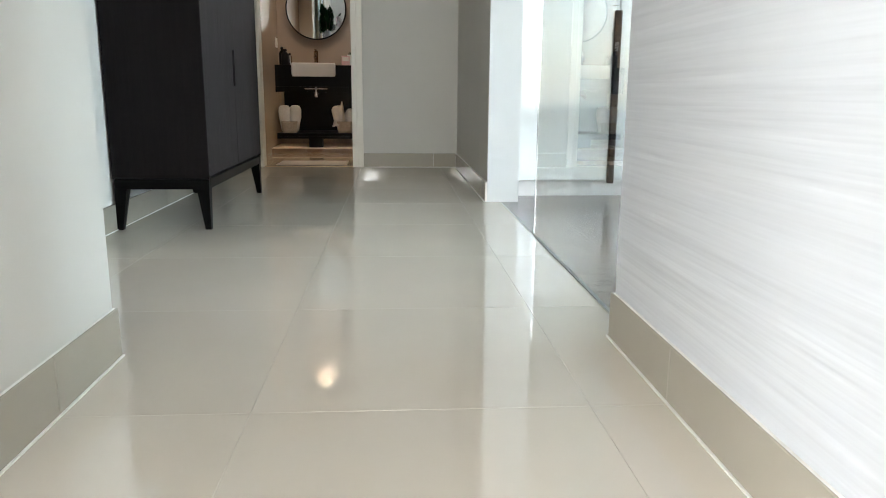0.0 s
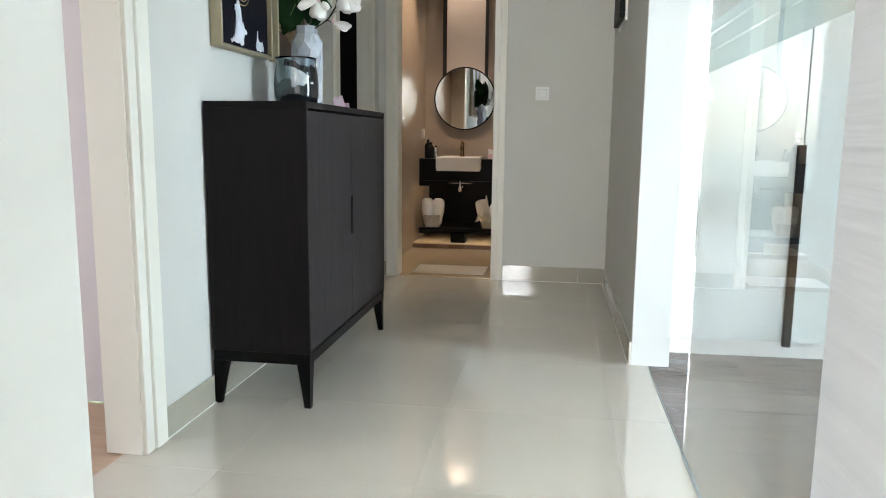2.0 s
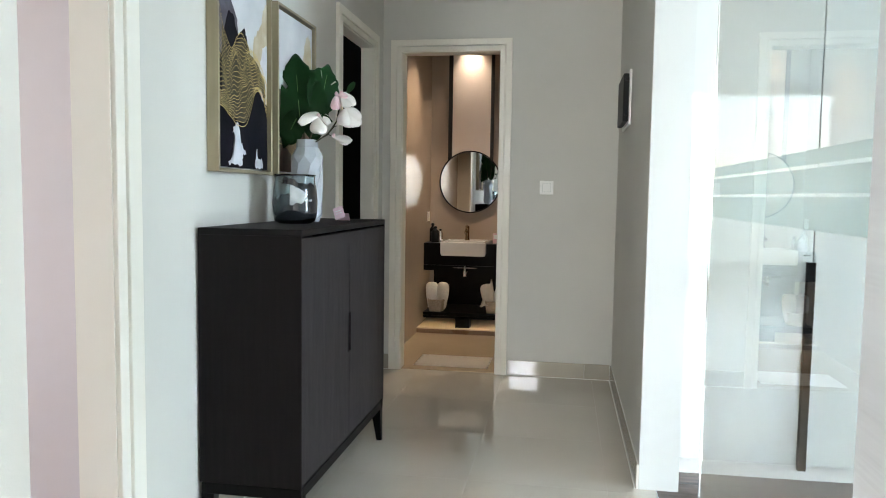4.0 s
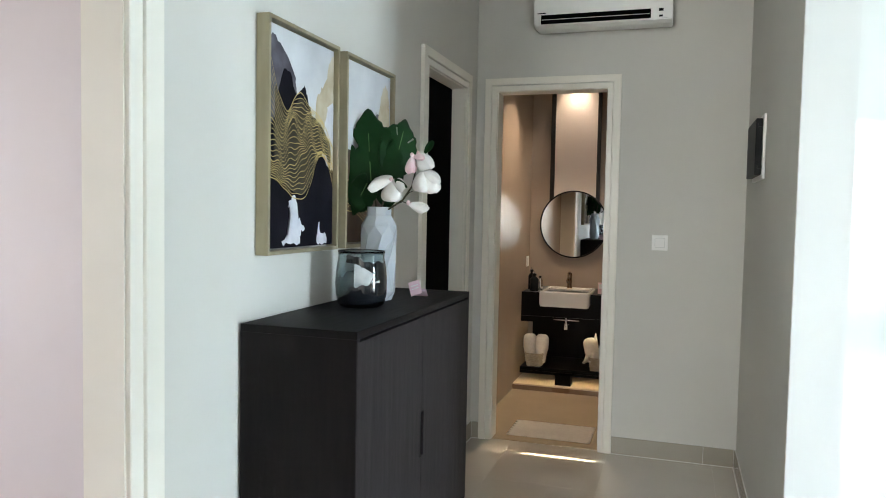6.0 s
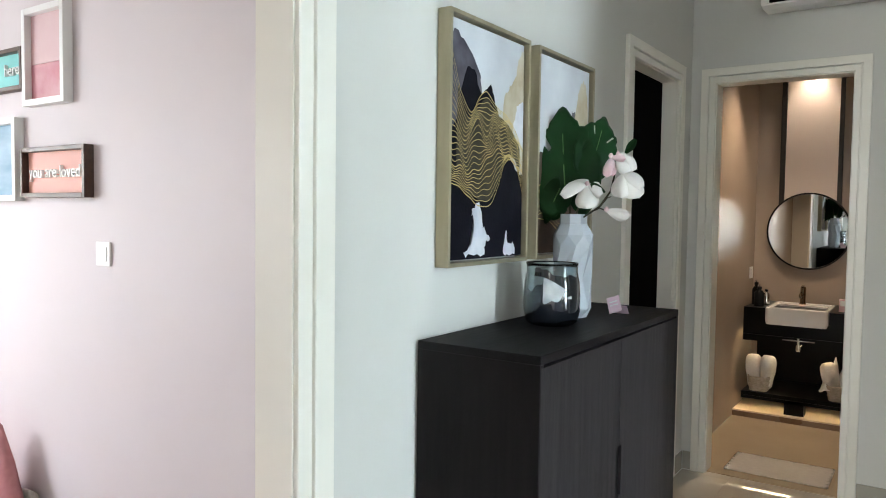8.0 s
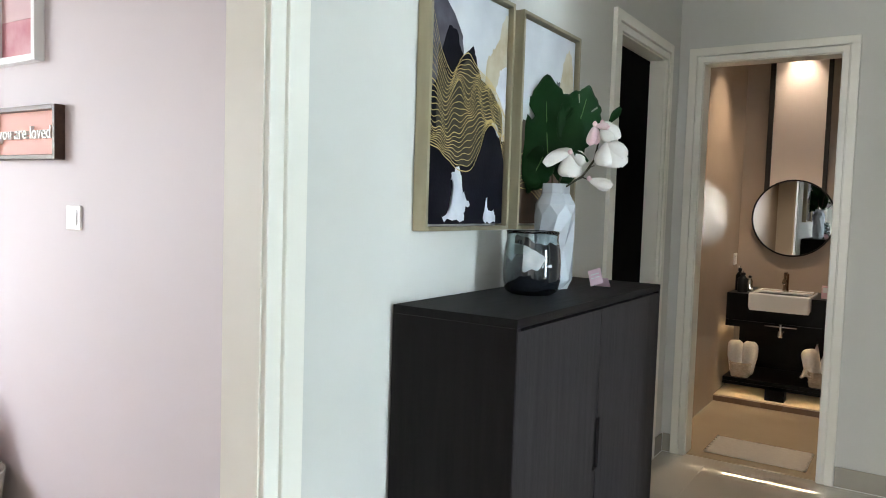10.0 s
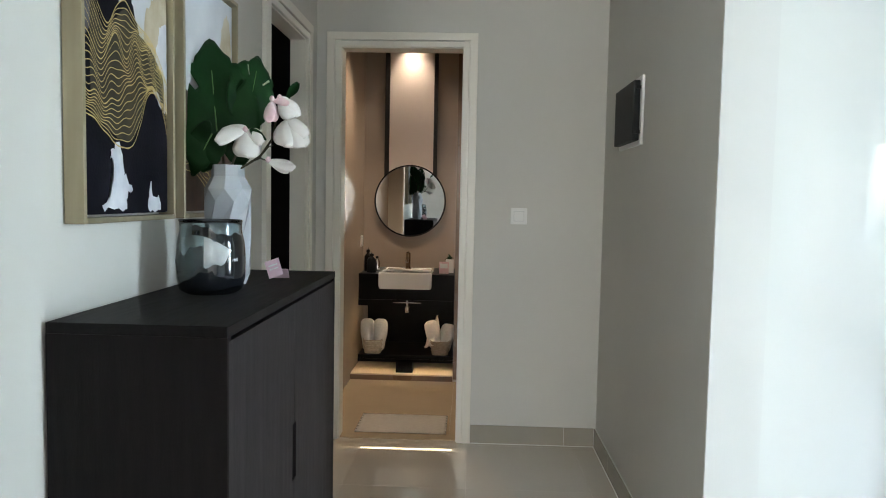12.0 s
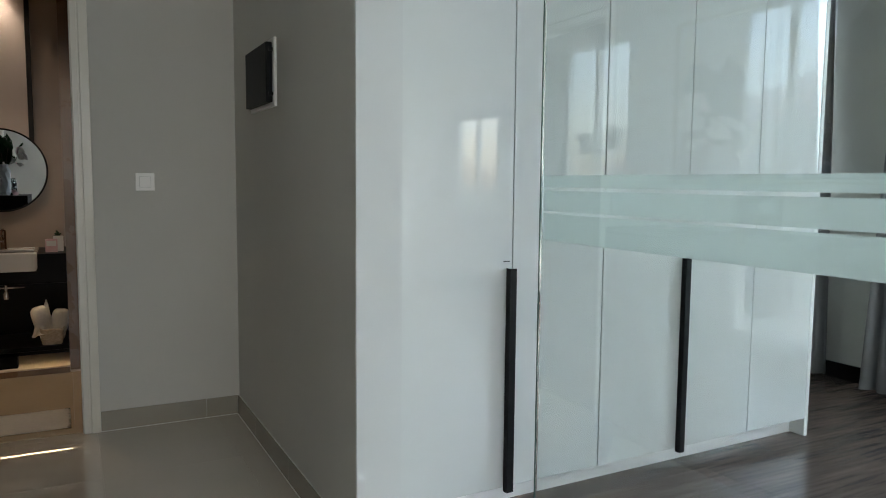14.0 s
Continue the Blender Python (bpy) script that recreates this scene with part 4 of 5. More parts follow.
card = thing("price_card", pose(-0.628, 3.470, CZ, 0, 0, 8), "small pink folded card lying tilted on the cabinet", "card")
bm = bmesh.new()
box(bm, -0.022, 0.022, -0.0008, 0.0008, 0, 0.056)
bmesh.ops.rotate(bm, verts=bm.verts, matrix=Matrix.Rotation(math.radians(-24), 3, "X"))
c = part("card", bm, TAG, card)
c.matrix_local = Matrix.Translation((0, 0.0, 0.010)) @ Matrix.Rotation(math.radians(-20), 4, "Y")
bm = bmesh.new()
box(bm, -0.020, 0.030, -0.0008, 0.0008, 0, 0.050)
bmesh.ops.rotate(bm, verts=bm.verts, matrix=Matrix.Rotation(math.radians(52), 3, "X"))
part("flap", bm, TAG, card).location = (0.004, 0.048, 0.0012)
for k in range(2):
    b = part("print", a_box(-0.014, 0.014, -0.0014, -0.0009, -0.002, 0.002), WHITE, c)
    b.matrix_local = Matrix.Rotation(math.radians(-24), 4, "X") @ Matrix.Translation((0, 0, 0.026 + 0.012 * k))

# ---- fixtures in the hall ----
ac = thing("air_conditioner", pose(-0.128, YB, 2.37), "white wall-mounted split air conditioner", "air conditioner")
bm = bmesh.new()
prof = [(0.0, 0.045), (-0.05, 0.030), (-0.17, 0.024), (-0.216, 0.036), (-0.225, 0.12), (-0.22, 0.24), (-0.19, 0.28), (0.0, 0.285)]
ends = [[bm.verts.new((x, y, z)) for y, z in prof] for x in (-0.365, 0.365)]
for i in range(len(prof)):
    j = (i + 1) % len(prof)
    bm.faces.new((ends[0][i], ends[0][j], ends[1][j], ends[1][i]))
bm.faces.new(ends[0])
bm.faces.new(ends[1][::-1])
bmesh.ops.bevel(bm, geom=[e for e in bm.edges], offset=0.006, segments=2, affect="EDGES")
part("body", bm, PLASTIC, ac)
out = part("outlet", a_box(-0.325, 0.255, -0.2285, -0.19, 0.042, 0.088), SHADOWGAP, ac, "black air outlet slot")
part("louvre", a_box(-0.32, 0.25, -0.2315, -0.226, 0.061, 0.0635, bevel=0.001, seg=1), PLASTIC, out)
part("display", a_box(0.295, 0.318, -0.2290, -0.220, 0.075, 0.087), DARKPLASTIC, ac)
part("display", a_box(0.297, 0.316, -0.2275, -0.217, 0.046, 0.053), DARKPLASTIC, ac)
part("nameplate", a_box(-0.345, -0.300, -0.2265, -0.222, 0.097, 0.101), DARKPLASTIC, ac)

db = thing("breaker_box", pose(XR, 4.30, 1.54), "white wall breaker box with a smoked grey cover", "breaker box")
part("backplate", a_box(-0.012, 0, 0, 0.425, 0, 0.28, bevel=0.003), PLASTIC, db)
cover = part("cover", a_box(-0.040, -0.0125, 0.022, 0.400, 0.018, 0.262, bevel=0.004), SMOKED, db, "smoked grey plastic cover")
for z in (0.045, 0.225):
    part("hinge", a_box(-0.030, -0.0125, 0.012, 0.0215, z, z + 0.014), BLACKMETAL, cover)


def light_switch(m, group="light switches"):
    s = thing("light_switch", m, "square white plastic light switch on the wall", "switch", group)
    part("plate", a_box(0, 0.086, -0.009, 0, 0, 0.086, bevel=0.003), PLASTIC, s)
    # thin grey square, its rim is the rocker's shadow as colour
    part("seam", a_box(0.0165, 0.0695, -0.0100, -0.0092, 0.0165, 0.0695), SEAM_SHADE, s)
    part("rocker", a_box(0.018, 0.068, -0.0120, -0.0102, 0.018, 0.068, bevel=0.0007, seg=1), PLASTIC, s)
    return s


light_switch(pose(0.164, YB, 1.180))
light_switch(pose(-2.247, 2.6, 1.180))
light_switch(pose(-0.89, 6.87, 0.93, 0, 0, 90))

# ---- bathroom ----
van = thing("vanity", pose(-0.4965, 6.50, 0), "black wall-hung vanity with an open towel shelf", "vanity")
part("counter", a_box(-0.3485, 0.3435, 0.0, 0.53, 0.575, 0.762, bevel=0.003), BLACK, van)
part("fascia", a_box(-0.3485, 0.3435, 0.0, 0.02, 0.53, 0.5745), BLACK, van)
part("back_panel", a_box(-0.3485, 0.3435, 0.505, 0.53, 0.172, 0.574), BLACK, van)
part("shelf", a_box(-0.3485, 0.3435, 0.0, 0.53, 0.144, 0.171, bevel=0.002), BLACK, van)
part("post", a_box(-0.07, 0.052, 0.0, 0.10, 0.045, 0.1435), BLACK, van)
led = part("led_strip", a_box(-0.345, 0.340, 0.142, 0.156, 0.570, 0.5745), PLASTIC, van)
bm = bmesh.new()
for k in range(42):
    x = -0.338 + k * 0.0164
    box(bm, x, x + 0.006, 0.146, 0.152, 0.567, 0.5698)
part("diodes", bm, LED, led, "warm glowing diodes")
part("shelf_lip", a_box(-0.3485, 0.3435, 0.0, 0.010, 0.122, 0.1435), BLACK, van)
led2 = part("led_strip", a_box(-0.345, 0.340, 0.016, 0.028, 0.139, 0.1435), PLASTIC, van)
bm = bmesh.new()
for k in range(42):
    x = -0.338 + k * 0.0164
    box(bm, x, x + 0.006, 0.019, 0.025, 0.136, 0.1388)
part("diodes", bm, LEDLOW, led2, "warm glowing diodes")

basin = thing("wash_basin", pose(-0.504, 6.43, 0.662), "white rectangular ceramic semi-recessed basin", "basin")
bm = bmesh.new()
levels = ((0.183, 0.0, 0.0), (0.191, 0.02, 0.0), (0.191, 0.110, 0.0), (0.186, 0.117, 0.004), (0.172, 0.117, 0.018), (0.160, 0.075, 0.03), (0.11, 0.035, 0.08))
rings = []
for hw, z, inset in levels:
    pts, r, y0, y1 = [], 0.02, inset, 0.42 - inset
    for cx, cy, a0 in ((hw - r, y0 + r, -90), (hw - r, y1 - r, 0), (-hw + r, y1 - r, 90), (-hw + r, y0 + r, 180)):
        for k in range(5):
            a = math.radians(a0 + 90 * k / 4)
            pts.append((cx + r * math.cos(a), cy + r * math.sin(a), z))
    rings.append([bm.verts.new(p) for p in pts])
for a, b in zip(rings, rings[1:]):
    for i in range(20):
        bm.faces.new((a[i], a[(i + 1) % 20], b[(i + 1) % 20], b[i]))
bm.faces.new(rings[0])
bm.faces.new(rings[-1])
part("bowl", bm, CERAMIC, basin)
part("deck", a_box(-0.165, 0.165, 0.30, 0.405, 0.06, 0.114, bevel=0.004), CERAMIC, basin)
tap = thing("basin_tap", pose(-0.512, 6.78, 0.776), "bronze-chrome single lever basin tap", "tap")
part("column", lathe(bmesh.new(), [(0, 0), (0.024, 0), (0.022, 0.006), (0.018, 0.012), (0.018, 0.118), (0.014, 0.124), (0, 0.124)], 20), BRONZE, tap, smooth=True)
part("spout", tube(bmesh.new(), [(0, 0, 0.075), (0, -0.06, 0.085), (0, -0.105, 0.075), (0, -0.115, 0.06)], 0.011, 12), BRONZE, tap, smooth=True)
part("lever", a_box(-0.008, 0.008, -0.06, 0.012, 0.126, 0.135, bevel=0.003), BRONZE, tap)
trap = thing("basin_trap", pose(-0.490, 6.49, 0.40), "chrome bottle trap under the basin", "drain trap")
part("crossbar", tube(bmesh.new(), [(-0.10, 0, 0.158), (0.10, 0, 0.158)], 0.005, 10), CHROME, trap, smooth=True)
part("bottle", lathe(bmesh.new(), [(0, 0.085), (0.012, 0.085), (0.015, 0.095), (0.015, 0.13), (0.009, 0.135), (0.009, 0.175), (0, 0.175)], 18), CHROME, trap, smooth=True)
part("outlet_pipe", tube(bmesh.new(), [(0, 0, 0.115), (0, 0.2, 0.115), (0, 0.515, 0.115)], 0.010, 10), CHROME, trap, smooth=True)


def basket(x, y, z, label, loose, seed):
    b = thing("towel_basket", pose(x, y, z), label, "basket", "towel baskets")
    bm = bmesh.new()
    rings = []
    for hw, hd, zz in ((0.058, 0.085, 0.0), (0.060, 0.088, 0.004), (0.070, 0.100, 0.10), (0.073, 0.103, 0.104), (0.066, 0.096, 0.104), (0.056, 0.083, 0.010)):
        ring = []
        for i in range(40):
            a = 2 * math.pi * i / 40
            c, s = math.cos(a), math.sin(a)
            w = 1 + 0.018 * (i % 2)
            ring.append(bm.verts.new((hw * w * math.copysign(abs(c) ** 0.45, c), hd * w * math.copysign(abs(s) ** 0.45, s), zz)))
        rings.append(ring)
    for a, c in zip(rings, rings[1:]):
        for i in range(40):
            bm.faces.new((a[i], a[(i + 1) % 40], c[(i + 1) % 40], c[i]))
    bm.faces.new(rings[0])
    bm.faces.new(rings[-1])
    part("weave", bm, WICKER, b)
    for zz in (0.03, 0.06, 0.09):
        bm = bmesh.new()
        k = 0.060 + 0.010 * zz / 0.1
        loop = []
        for i in range(41):
            a = 2 * math.pi * i / 40
            c, s = math.cos(a), math.sin(a)
            loop.append((k * 1.03 * math.copysign(abs(c) ** 0.45, c), k * 1.45 * math.copysign(abs(s) ** 0.45, s), zz))
        part("band", tube(bm, loop, 0.0035, 6), WICKER, b)
    rnd = random.Random(seed)
    spots = ((-0.040, -0.01, -3), (0.040, -0.01, 5)) if not loose else ((0.034, 0.01, 8), (-0.022, 0.0, -12))
    for k, (tx, ty, lean) in enumerate(spots):
        t = thing("rolled_towel", pose(x + tx, y + ty, z + 0.016, -8, lean, 20 * k), "rolled white terry towel in a basket", "towel", "rolled towels")
        bm = bmesh.new()
        n, hgt = 40, 0.228 if not loose else (0.20 + 0.03 * k)
        prof = [(0.0, 0.002), (0.030, 0.0), (0.038, 0.012), (0.045, 0.07), (0.053, 0.12), (0.054, hgt - 0.05), (0.049, hgt - 0.022), (0.034, hgt - 0.004), (0.020, hgt), (0.010, hgt - 0.005), (0.0, hgt - 0.003)]
        lathe(bm, prof, n)
        for v in bm.verts:
            a = math.atan2(v.co.y, v.co.x)
            v.co.x *= 1 + 0.04 * math.sin(3 * a + seed) + 0.015 * math.sin(v.co.z * 60)
            v.co.y *= 1 + 0.05 * math.cos(2 * a + seed)
        part("roll", bm, TOWEL, t, smooth=True)
    if loose:
        t = thing("draped_towel", pose(x - 0.005, y - 0.085, z + 0.075), "folded white towel draped over a basket", "towel")
        bm = bmesh.new()
        rows = []
        for j in range(15):
            row = []
            for i in range(15):
                u, v = i / 14 - 0.5, j / 14
                zz = 0.155 * math.exp(-((u + 0.16) / 0.16) ** 2) * v + 0.03 * math.sin(u * 15 + v * 3) * v + 0.035 * v - 0.03 * abs(u)
                row.append(bm.verts.new((u * (0.16 + 0.02 * v) - 0.03 * (1 - v), v * 0.11 + 0.012 * math.sin(u * 20), zz)))
            rows.append(row)
        for a, c in zip(rows, rows[1:]):
            for i in range(14):
                bm.faces.new((a[i], a[i + 1], c[i + 1], c[i]))
        cl = part("cloth", bm, TOWEL, t, smooth=True)
        cl.modifiers.new("thickness", "SOLIDIFY").thickness = 0.010


basket(-0.745, 6.62, 0.171, "pale woven basket holding two rolled towels", False, 2)
basket(-0.250, 6.62, 0.171, "pale woven basket with loosely folded towels", True, 5)

mir = thing("round_mirror", pose(-0.522, 7.0, 1.288), "round mirror with a thin black metal rim", "mirror")
bm = bmesh.new()
lathe(bm, [(0, 0), (0.268, 0), (0.268, 0.008), (0, 0.008)], 96)
bmesh.ops.rotate(bm, verts=bm.verts, matrix=Matrix.Rotation(math.radians(90), 3, "X"))
part("silvered_glass", bm, MIRROR, mir)
bm = bmesh.new()
lathe(bm, [(0.2685, -0.012), (0.279, -0.012), (0.280, -0.010), (0.280, 0.014), (0.279, 0.016), (0.270, 0.016), (0.2685, 0.014), (0.2685, -0.012)], 96)
bmesh.ops.rotate(bm, verts=bm.verts, matrix=Matrix.Rotation(math.radians(90), 3, "X"))
part("rim", bm, BLACKMETAL, mir)
hang = thing("mirror_panel", pose(-0.522, 7.03, 0), "pale wall panel between two dark uprights above the mirror", "wall panel")
part("panel", a_box(-0.172, 0.172, -0.012, 0, 1.49, 2.575), NICHE, hang)
for x0, x1 in ((-0.208, -0.173), (0.173, 0.203)):
    part("upright", a_box(x0, x1, -0.024, 0, 1.30, 2.575, bevel=0.002, seg=1), DARKBROWN, hang, "dark brown upright")
part("crossbar", a_box(-0.1725, 0.1725, -0.020, -0.0125, 1.47, 1.50), DARKBROWN, hang)


def bottle(x, y, z, r, h, material, label, pump=True):
    b = thing("soap_bottle", pose(x, y, z), label, "bottle")
    part("body", lathe(bmesh.new(), [(0, 0), (r, 0), (r * 1.02, 0.004), (r, h * 0.62), (r * 0.6, h * 0.72), (r * 0.35, h * 0.76), (r * 0.35, h * 0.8), (0, h * 0.8)], 20), material, b, smooth=True)
    part("cap", lathe(bmesh.new(), [(0, h * 0.8), (r * 0.5, h * 0.8), (r * 0.5, h * 0.9), (r * 0.2, h * 0.92), (0, h * 0.92)], 16), BLACKMETAL, b, smooth=True)
    if pump:
        part("pump", tube(bmesh.new(), [(0, 0, h * 0.92), (0, 0, h), (0, -r * 1.1, h * 0.99)], 0.004, 8), CHROME, b, smooth=True)


bottle(-0.765, 6.60, 0.762, 0.034, 0.150, DARKPLASTIC, "black glass soap bottle with a pump")
bottle(-0.805, 6.70, 0.762, 0.028, 0.175, BLACK, "tall black lotion bottle")
bottle(-0.740, 6.72, 0.762, 0.022, 0.120, CHROME, "small metal toiletry bottle", False)
cup = thing("tray_card", pose(-0.235, 6.62, 0.762), "small pink and cream toiletry boxes", "box", "toiletry boxes")
part("box", a_box(-0.035, 0.035, -0.014, 0.014, 0, 0.085, bevel=0.002), PINKPETAL, cup)
part("label", a_box(-0.028, 0.028, -0.0152, -0.0142, 0.04, 0.075), PLASTIC, cup)
cup2 = thing("tray_card", pose(-0.195, 6.68, 0.762), "small cream toiletry box", "box", "toiletry boxes")
part("box", a_box(-0.03, 0.03, -0.012, 0.012, 0, 0.10, bevel=0.002), PLASTIC, cup2)
pl = thing("small_plant", pose(-0.200, 6.80, 0.762), "small potted plant on the vanity top", "plant")
part("pot", lathe(bmesh.new(), [(0, 0), (0.022, 0), (0.028, 0.05), (0.024, 0.05), (0.02, 0.04), (0, 0.04)], 18), DARKPLASTIC, pl, smooth=True)
rnd = random.Random(4)
for k in range(14):
    ob = part("leaf", petal_mesh(rnd.uniform(0.05, 0.09), 0.008, 0.5), LEAF, pl)
    ob.matrix_local = Matrix.Translation((0, 0, 0.042)) @ Matrix.Rotation(k * 2.4, 4, "Z") @ Matrix.Rotation(rnd.uniform(0.7, 1.35), 4, "X")

mat_thing = thing("bath_mat", pose(-0.413, 5.43, 0.0), "pale cotton bath mat lying on the tiles", "bath mat")
bm = bmesh.new()
n = 26
rows = []
for j in range(n + 1):
    rows.append([bm.verts.new((-0.255 + 0.51 * i / n, -0.175 + 0.35 * j / n, 0.006 + 0.0015 * math.sin(i * 1.3) * math.sin(j * 1.7))) for i in range(n + 1)])
for a, b in zip(rows, rows[1:]):
    for i in range(n):
        bm.faces.new((a[i], a[i + 1], b[i + 1], b[i]))
bmesh.ops.solidify(bm, geom=list(bm.faces), thickness=0.005)
part("cloth", bm, MAT_, mat_thing, smooth=True)
for k, (x, y) in enumerate(((-0.52, 6.90), (-0.56, 6.25))):
    dl = thing("downlight", pose(x, y, 2.58), "small recessed warm ceiling downlight", "downlight", "bath downlights")
    part("ring", lathe(bmesh.new(), [(0.032, -0.001), (0.045, -0.001), (0.045, -0.005), (0.033, -0.007), (0.032, -0.001)], 28), PLASTIC, dl, smooth=True)
    part("lens", lathe(bmesh.new(), [(0, -0.0015), (0.031, -0.0015), (0.031, -0.003), (0, -0.003)], 28), DOWNLIGHT, dl)
setting("threshold", a_box(D3[0] + 0.015, D3[1] - 0.015, YB + 0.02, YB + 0.10, -0.02, 0.004, bevel=0.002, seg=1), BATHFLOOR, "beige stone door threshold", "threshold")

# ---- kid's room ----


def lettering(text, size, depth, material, parent, at):
    """Raised letters in the built-in font, facing -y."""
    cu = bpy.data.curves.new("letters", "FONT")
    cu.body, cu.size, cu.extrude, cu.align_x, cu.align_y = text, size, depth, "CENTER", "CENTER"
    tmp = bpy.data.objects.new("letters", cu)
    scene.collection.objects.link(tmp)
    bpy.context.view_layer.update()
    me = bpy.data.meshes.new_from_object(tmp.evaluated_get(bpy.context.evaluated_depsgraph_get()))
    bpy.data.objects.remove(tmp)
    me.materials.clear()
    me.materials.append(material)
    ob = new("lettering", me)
    ob.parent = parent
    ob.matrix_local = Matrix.Translation(at) @ Matrix.Rotation(math.radians(90), 4, "X")
    return ob


def kid_frame(x0, x1, z0, z1, t, frame_mat, label, category):
    """A frame on the pink wall: x across, y out of the wall towards -y."""
    f = thing("wall_frame", pose(x0, 2.6, z0), label, category, "frames on the pink wall")
    w, h, d = x1 - x0, z1 - z0, 0.038
    for a, b, c, e in ((0, t, 0, h), (w - t, w, 0, h), (t, w - t, 0, t), (t, w - t, h - t, h)):
        part("frame", a_box(a, b, -d, 0, c, e, bevel=0.0015, seg=1), frame_mat, f)
    return f, w, h


f, w, h = kid_frame(-2.725, -2.268, 1.424, 1.615, 0.017, WALNUT, "walnut framed salmon sign with raised white letters", "sign")
part("board", a_box(0.017, w - 0.017, -0.012, -0.002, 0.017, h - 0.017), SIGNPINK, f)
lettering("you are loved", 0.066, 0.006, WHITE, f, (w / 2, -0.020, h / 2))
f, w, h = kid_frame(-3.13, -2.705, 1.845, 2.01, 0.017, WALNUT, "walnut framed teal sign with raised letters", "sign")
part("board", a_box(0.017, w - 0.017, -0.012, -0.002, 0.017, h - 0.017), SIGNTEAL, f)
lettering("here", 0.066, 0.006, WHITE, f, (w - 0.10, -0.020, h / 2))
f, w, h = kid_frame(-2.70, -2.40, 1.775, 2.145, 0.024, WHITE, "white box frame with a rose and red print", "picture")
part("print", a_box(0.024, w - 0.024, -0.012, -0.002, 0.16, h - 0.024), PRINTROSE, f)
part("print", a_box(0.024, w - 0.024, -0.012, -0.002, 0.024, 0.159), PRINTRED, f, "dark rose lower part of the print")
f, w, h = kid_frame(-3.10, -2.765, 1.41, 1.74, 0.024, WHITE, "white box frame with a blue sea print", "picture")
part("print", a_box(0.024, w - 0.024, -0.012, -0.002, 0.024, h - 0.024), PRINTBLUE, f)

bk = thing("rope_basket", pose(-2.70, 2.42, 0.0), "pale rope basket with teal cloth inside", "basket")
part("weave", lathe(bmesh.new(), [(0, 0), (0.13, 0), (0.14, 0.01), (0.165, 0.24), (0.168, 0.25), (0.160, 0.25), (0.135, 0.02), (0, 0.015)], 40), ROPE, bk, smooth=True)
for a in (-40, 140):
    c, s = math.cos(math.radians(a)), math.sin(math.radians(a))
    part("handle", tube(bmesh.new(), [(0.166 * c - 0.04 * s, 0.166 * s + 0.04 * c, 0.235), (0.19 * c - 0.02 * s, 0.19 * s + 0.02 * c, 0.265), (0.19 * c + 0.02 * s, 0.19 * s - 0.02 * c, 0.265), (0.166 * c + 0.04 * s, 0.166 * s - 0.04 * c, 0.235)], 0.008), ROPE, bk, smooth=True)
bl = thing("teal_blanket", pose(-2.72, 2.40, 0.12), "teal folded blanket in the rope basket", "blanket")
bm = bmesh.new()
bmesh.ops.create_icosphere(bm, subdivisions=3, radius=0.11)
for v in bm.verts:
    v.co.z *= 1.0
    v.co *= 1 + 0.12 * math.sin(v.co.x * 40) * math.cos(v.co.y * 35)
part("cloth", bm, TEAL, bl, smooth=True)
cu = thing("tent_cushion", pose(-2.80, 2.50, 0.0), "rose coloured cone-shaped play cushion", "cushion")
bm = bmesh.new()
lathe(bm, [(0, 0), (0.20, 0.0), (0.215, 0.02), (0.17, 0.18), (0.10, 0.38), (0.03, 0.52), (0.0, 0.54)], 24)
for v in bm.verts:
    v.co.y *= 0.42
part("cover", bm, ROSECLOTH, cu, smooth=True)

# ---- skirtings ----


def skirting(name, m, length, label, first=0.0, step=0.588):
    """Polished tile skirting: x along the wall, y out of it towards -y."""
    s = thing(name, m, label, "baseboard", kind="structure")
    part("backing", a_box(0, length, -0.008, 0, 0, 0.098), CAULK, s)
    part("caulk", a_box(0, length, -0.0155, -0.0112, 0.0, 0.0026), CAULK, s, "white sealant line")
    x = 0.0
    nxt = first if first > 0.01 else step
    while x < length - 1e-4:
        e = min(nxt, length)
        part("tile", a_box(x + 0.001, e - 0.001, -0.011, -0.0065, 0.001, 0.100, bevel=0.0015, seg=1), SKIRT, s)
        x, nxt = e, e + step


LBL = "polished grey-beige tile skirting"
skirting("baseboard_1", pose(XL, 2.305, 0, 0, 0, 90), 4.146 - 2.305, LBL, 0.4)
skirting("baseboard_2", pose(-0.358, 0.15, 0, 0, 0, 90), 1.125, LBL, 0.847)
skirting("baseboard_3", pose(0.667, 1.348, 0, 0, 0, -90), 4.948, LBL, 0.348)
skirting("baseboard_4", pose(XR, 5.139, 0, 0, 0, -90), 1.749, LBL, 0.4)
skirting("baseboard_5", pose(-0.025, YB, 0), 0.67 - 0.011, LBL, 0.50)
skirting("baseboard_6", pose(XL + 0.011, YB, 0), 0.044, LBL)
skirting("baseboard_7", pose(XL, D2[1] + 0.074, 0, 0, 0, 90), YB - 0.013 - D2[1] - 0.074, LBL)

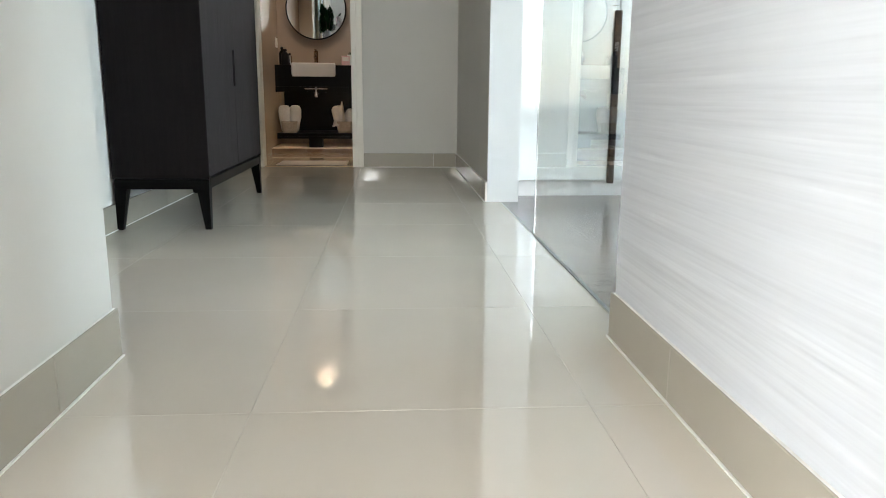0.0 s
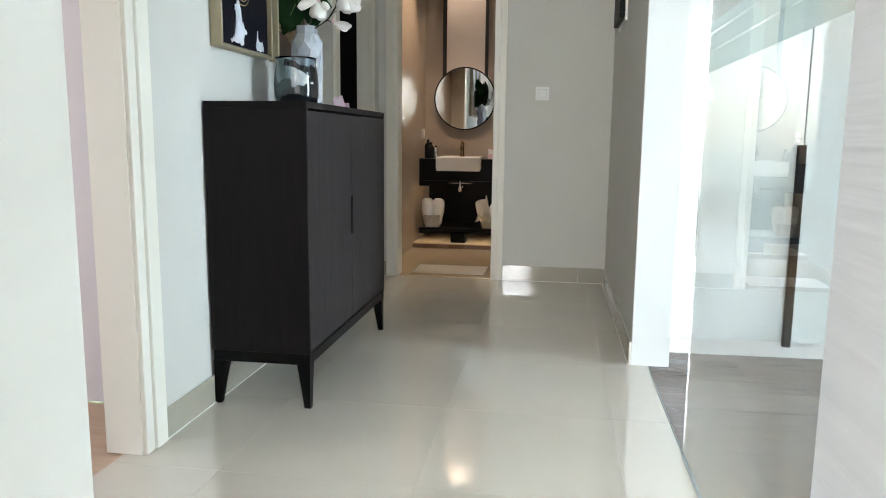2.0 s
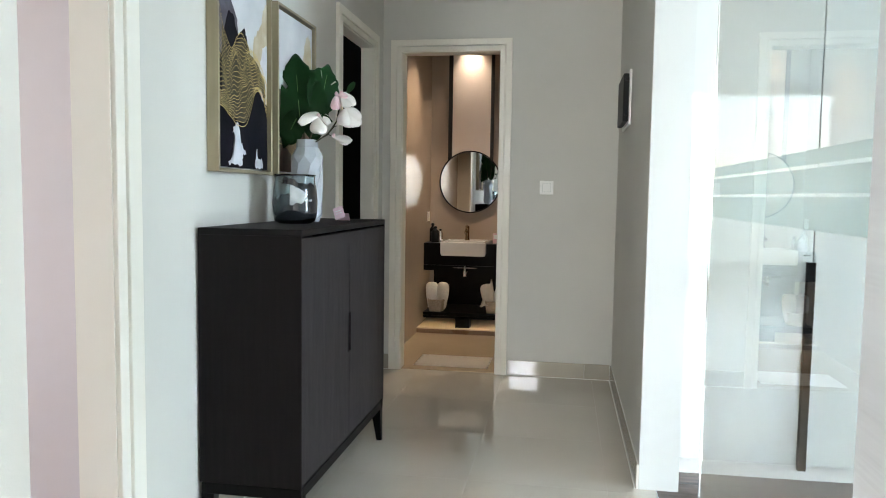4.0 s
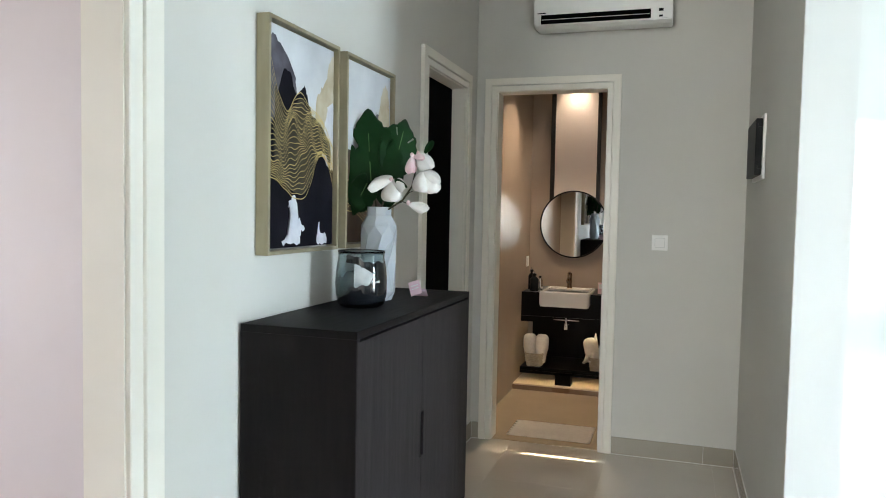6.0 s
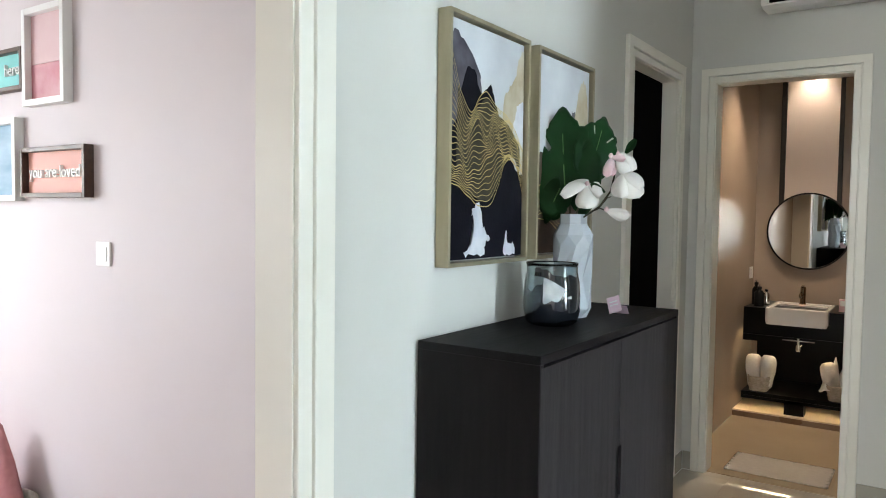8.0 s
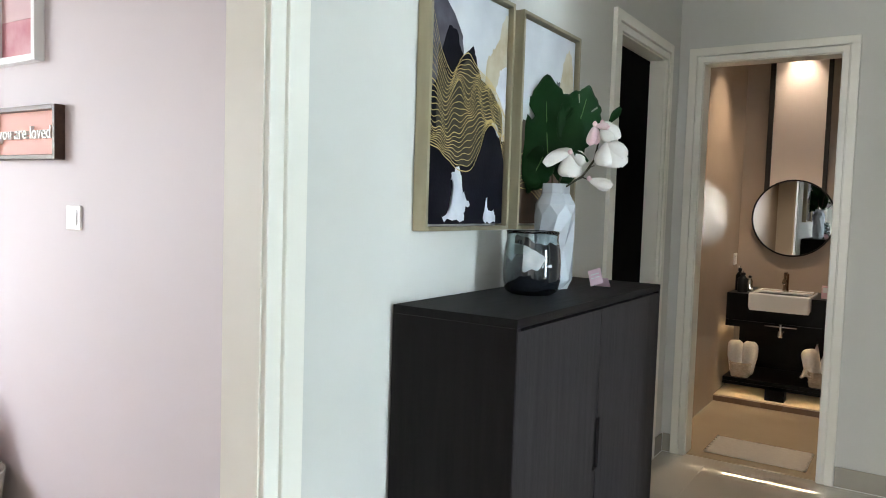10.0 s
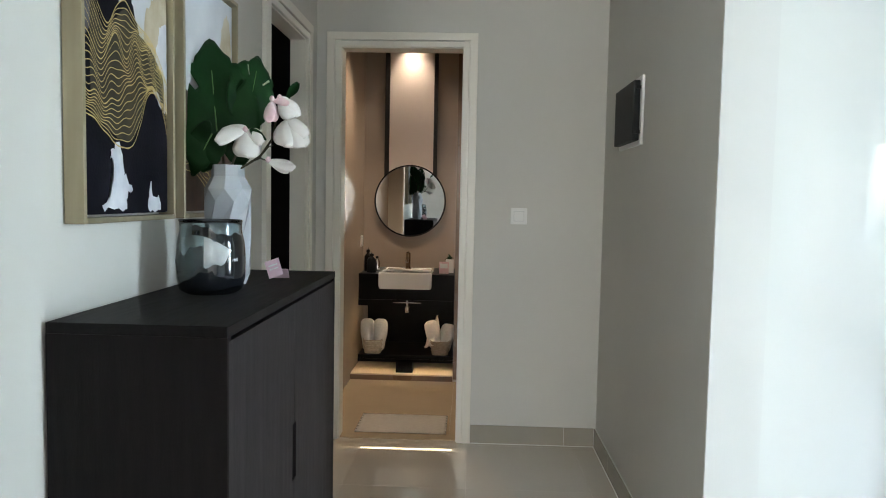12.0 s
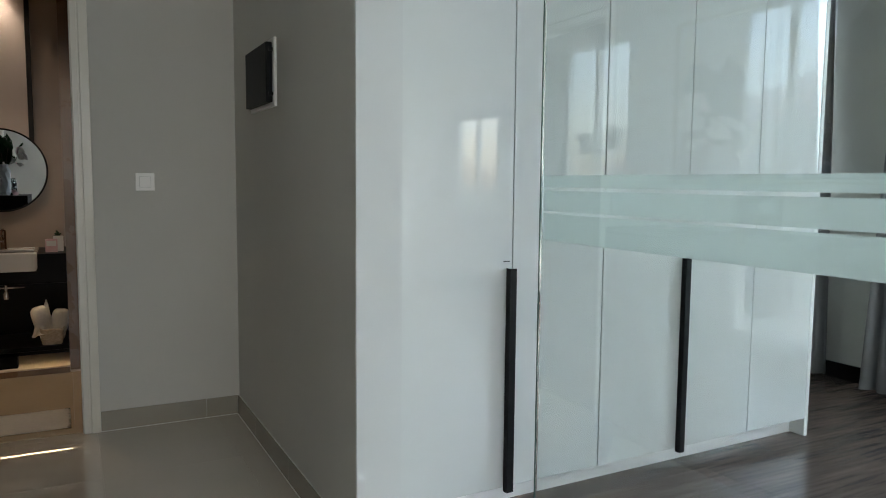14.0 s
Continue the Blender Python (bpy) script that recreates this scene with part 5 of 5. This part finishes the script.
# ---- floors, piece by piece ----
floor = setting("floor", box(a_box(-0.93, 0.712, -3.6, YB + 0.02, -0.08, -0.0012), -2.75, -0.9301, -3.6, 0.149, -0.08, -0.0012), GROUT, "polished beige porcelain tile floor", "floor")
TX, TY = 0.5645, 0.588
meshes = {}


def piece(name, sx, sy, material, parent, at, h=0.006, bevel=0.0004):
    bevel = 0.0 if name == "plank" else bevel
    key = (name, round(sx, 3), round(sy, 3))
    if key not in meshes:
        me = bpy.data.meshes.new(name)
        b = a_box(0, sx, 0, sy, -h, 0, bevel=bevel, seg=1)
        b.to_mesh(me)
        b.free()
        me.materials.append(material)
        meshes[key] = me
    ob = new(name, meshes[key])
    ob.parent = parent
    ob.location = at
    return ob


def lay(name, parent, material, x0, x1, y0, y1, ox, oy, sx, sy, gap, shift=0.0):
    j = math.floor((y0 - oy) / sy)
    while oy + j * sy < y1 - 1e-4:
        a, b = max(y0, oy + j * sy), min(y1, oy + (j + 1) * sy)
        off = ox + (shift * (j * 0.37 % 1.0)) * sx
        i = math.floor((x0 - off) / sx)
        while off + i * sx < x1 - 1e-4:
            c, d = max(x0, off + i * sx), min(x1, off + (i + 1) * sx)
            if d - c > 0.01 and b - a > 0.01:
                piece(name, d - c - gap, b - a - gap, material, parent, (c + gap / 2, a + gap / 2, 0))
            i += 1
        j += 1


lay("tile", floor, TILE, -0.93, 0.712, -3.6, YB + 0.015, -0.607, 0.99, TX, TY, 0.0009)
lay("tile", floor, TILE, -2.6, -0.93, -3.6, 0.15, -0.607, 0.99, TX, TY, 0.0012)
bfloor = setting("floor_bath", a_box(-0.89, 0.55, YB + 0.02, 7.03, -0.08, -0.004), GROUT, "beige polished bathroom tile floor", "floor")
lay("tile", bfloor, BATHFLOOR, -0.89, 0.55, YB + 0.105, 6.455, -0.89, YB + 0.1, 0.75, 1.36, 0.001)
wfloor = setting("floor_bedroom", a_box(0.714, WX, -3.6, 6.0, -0.08, -0.004), SHADOWGAP, "dark brown wood plank floor", "floor")
lay("plank", wfloor, DARKWOOD, 0.716, WX, -3.6, 6.0, 0.716, -3.6, 1.21, 0.192, 0.0006, 1.0)
setting("floor_trim", a_box(0.7125, 0.7155, 1.35, 3.39, -0.01, 0.001), ALU, "thin metal floor trim strip", "trim")
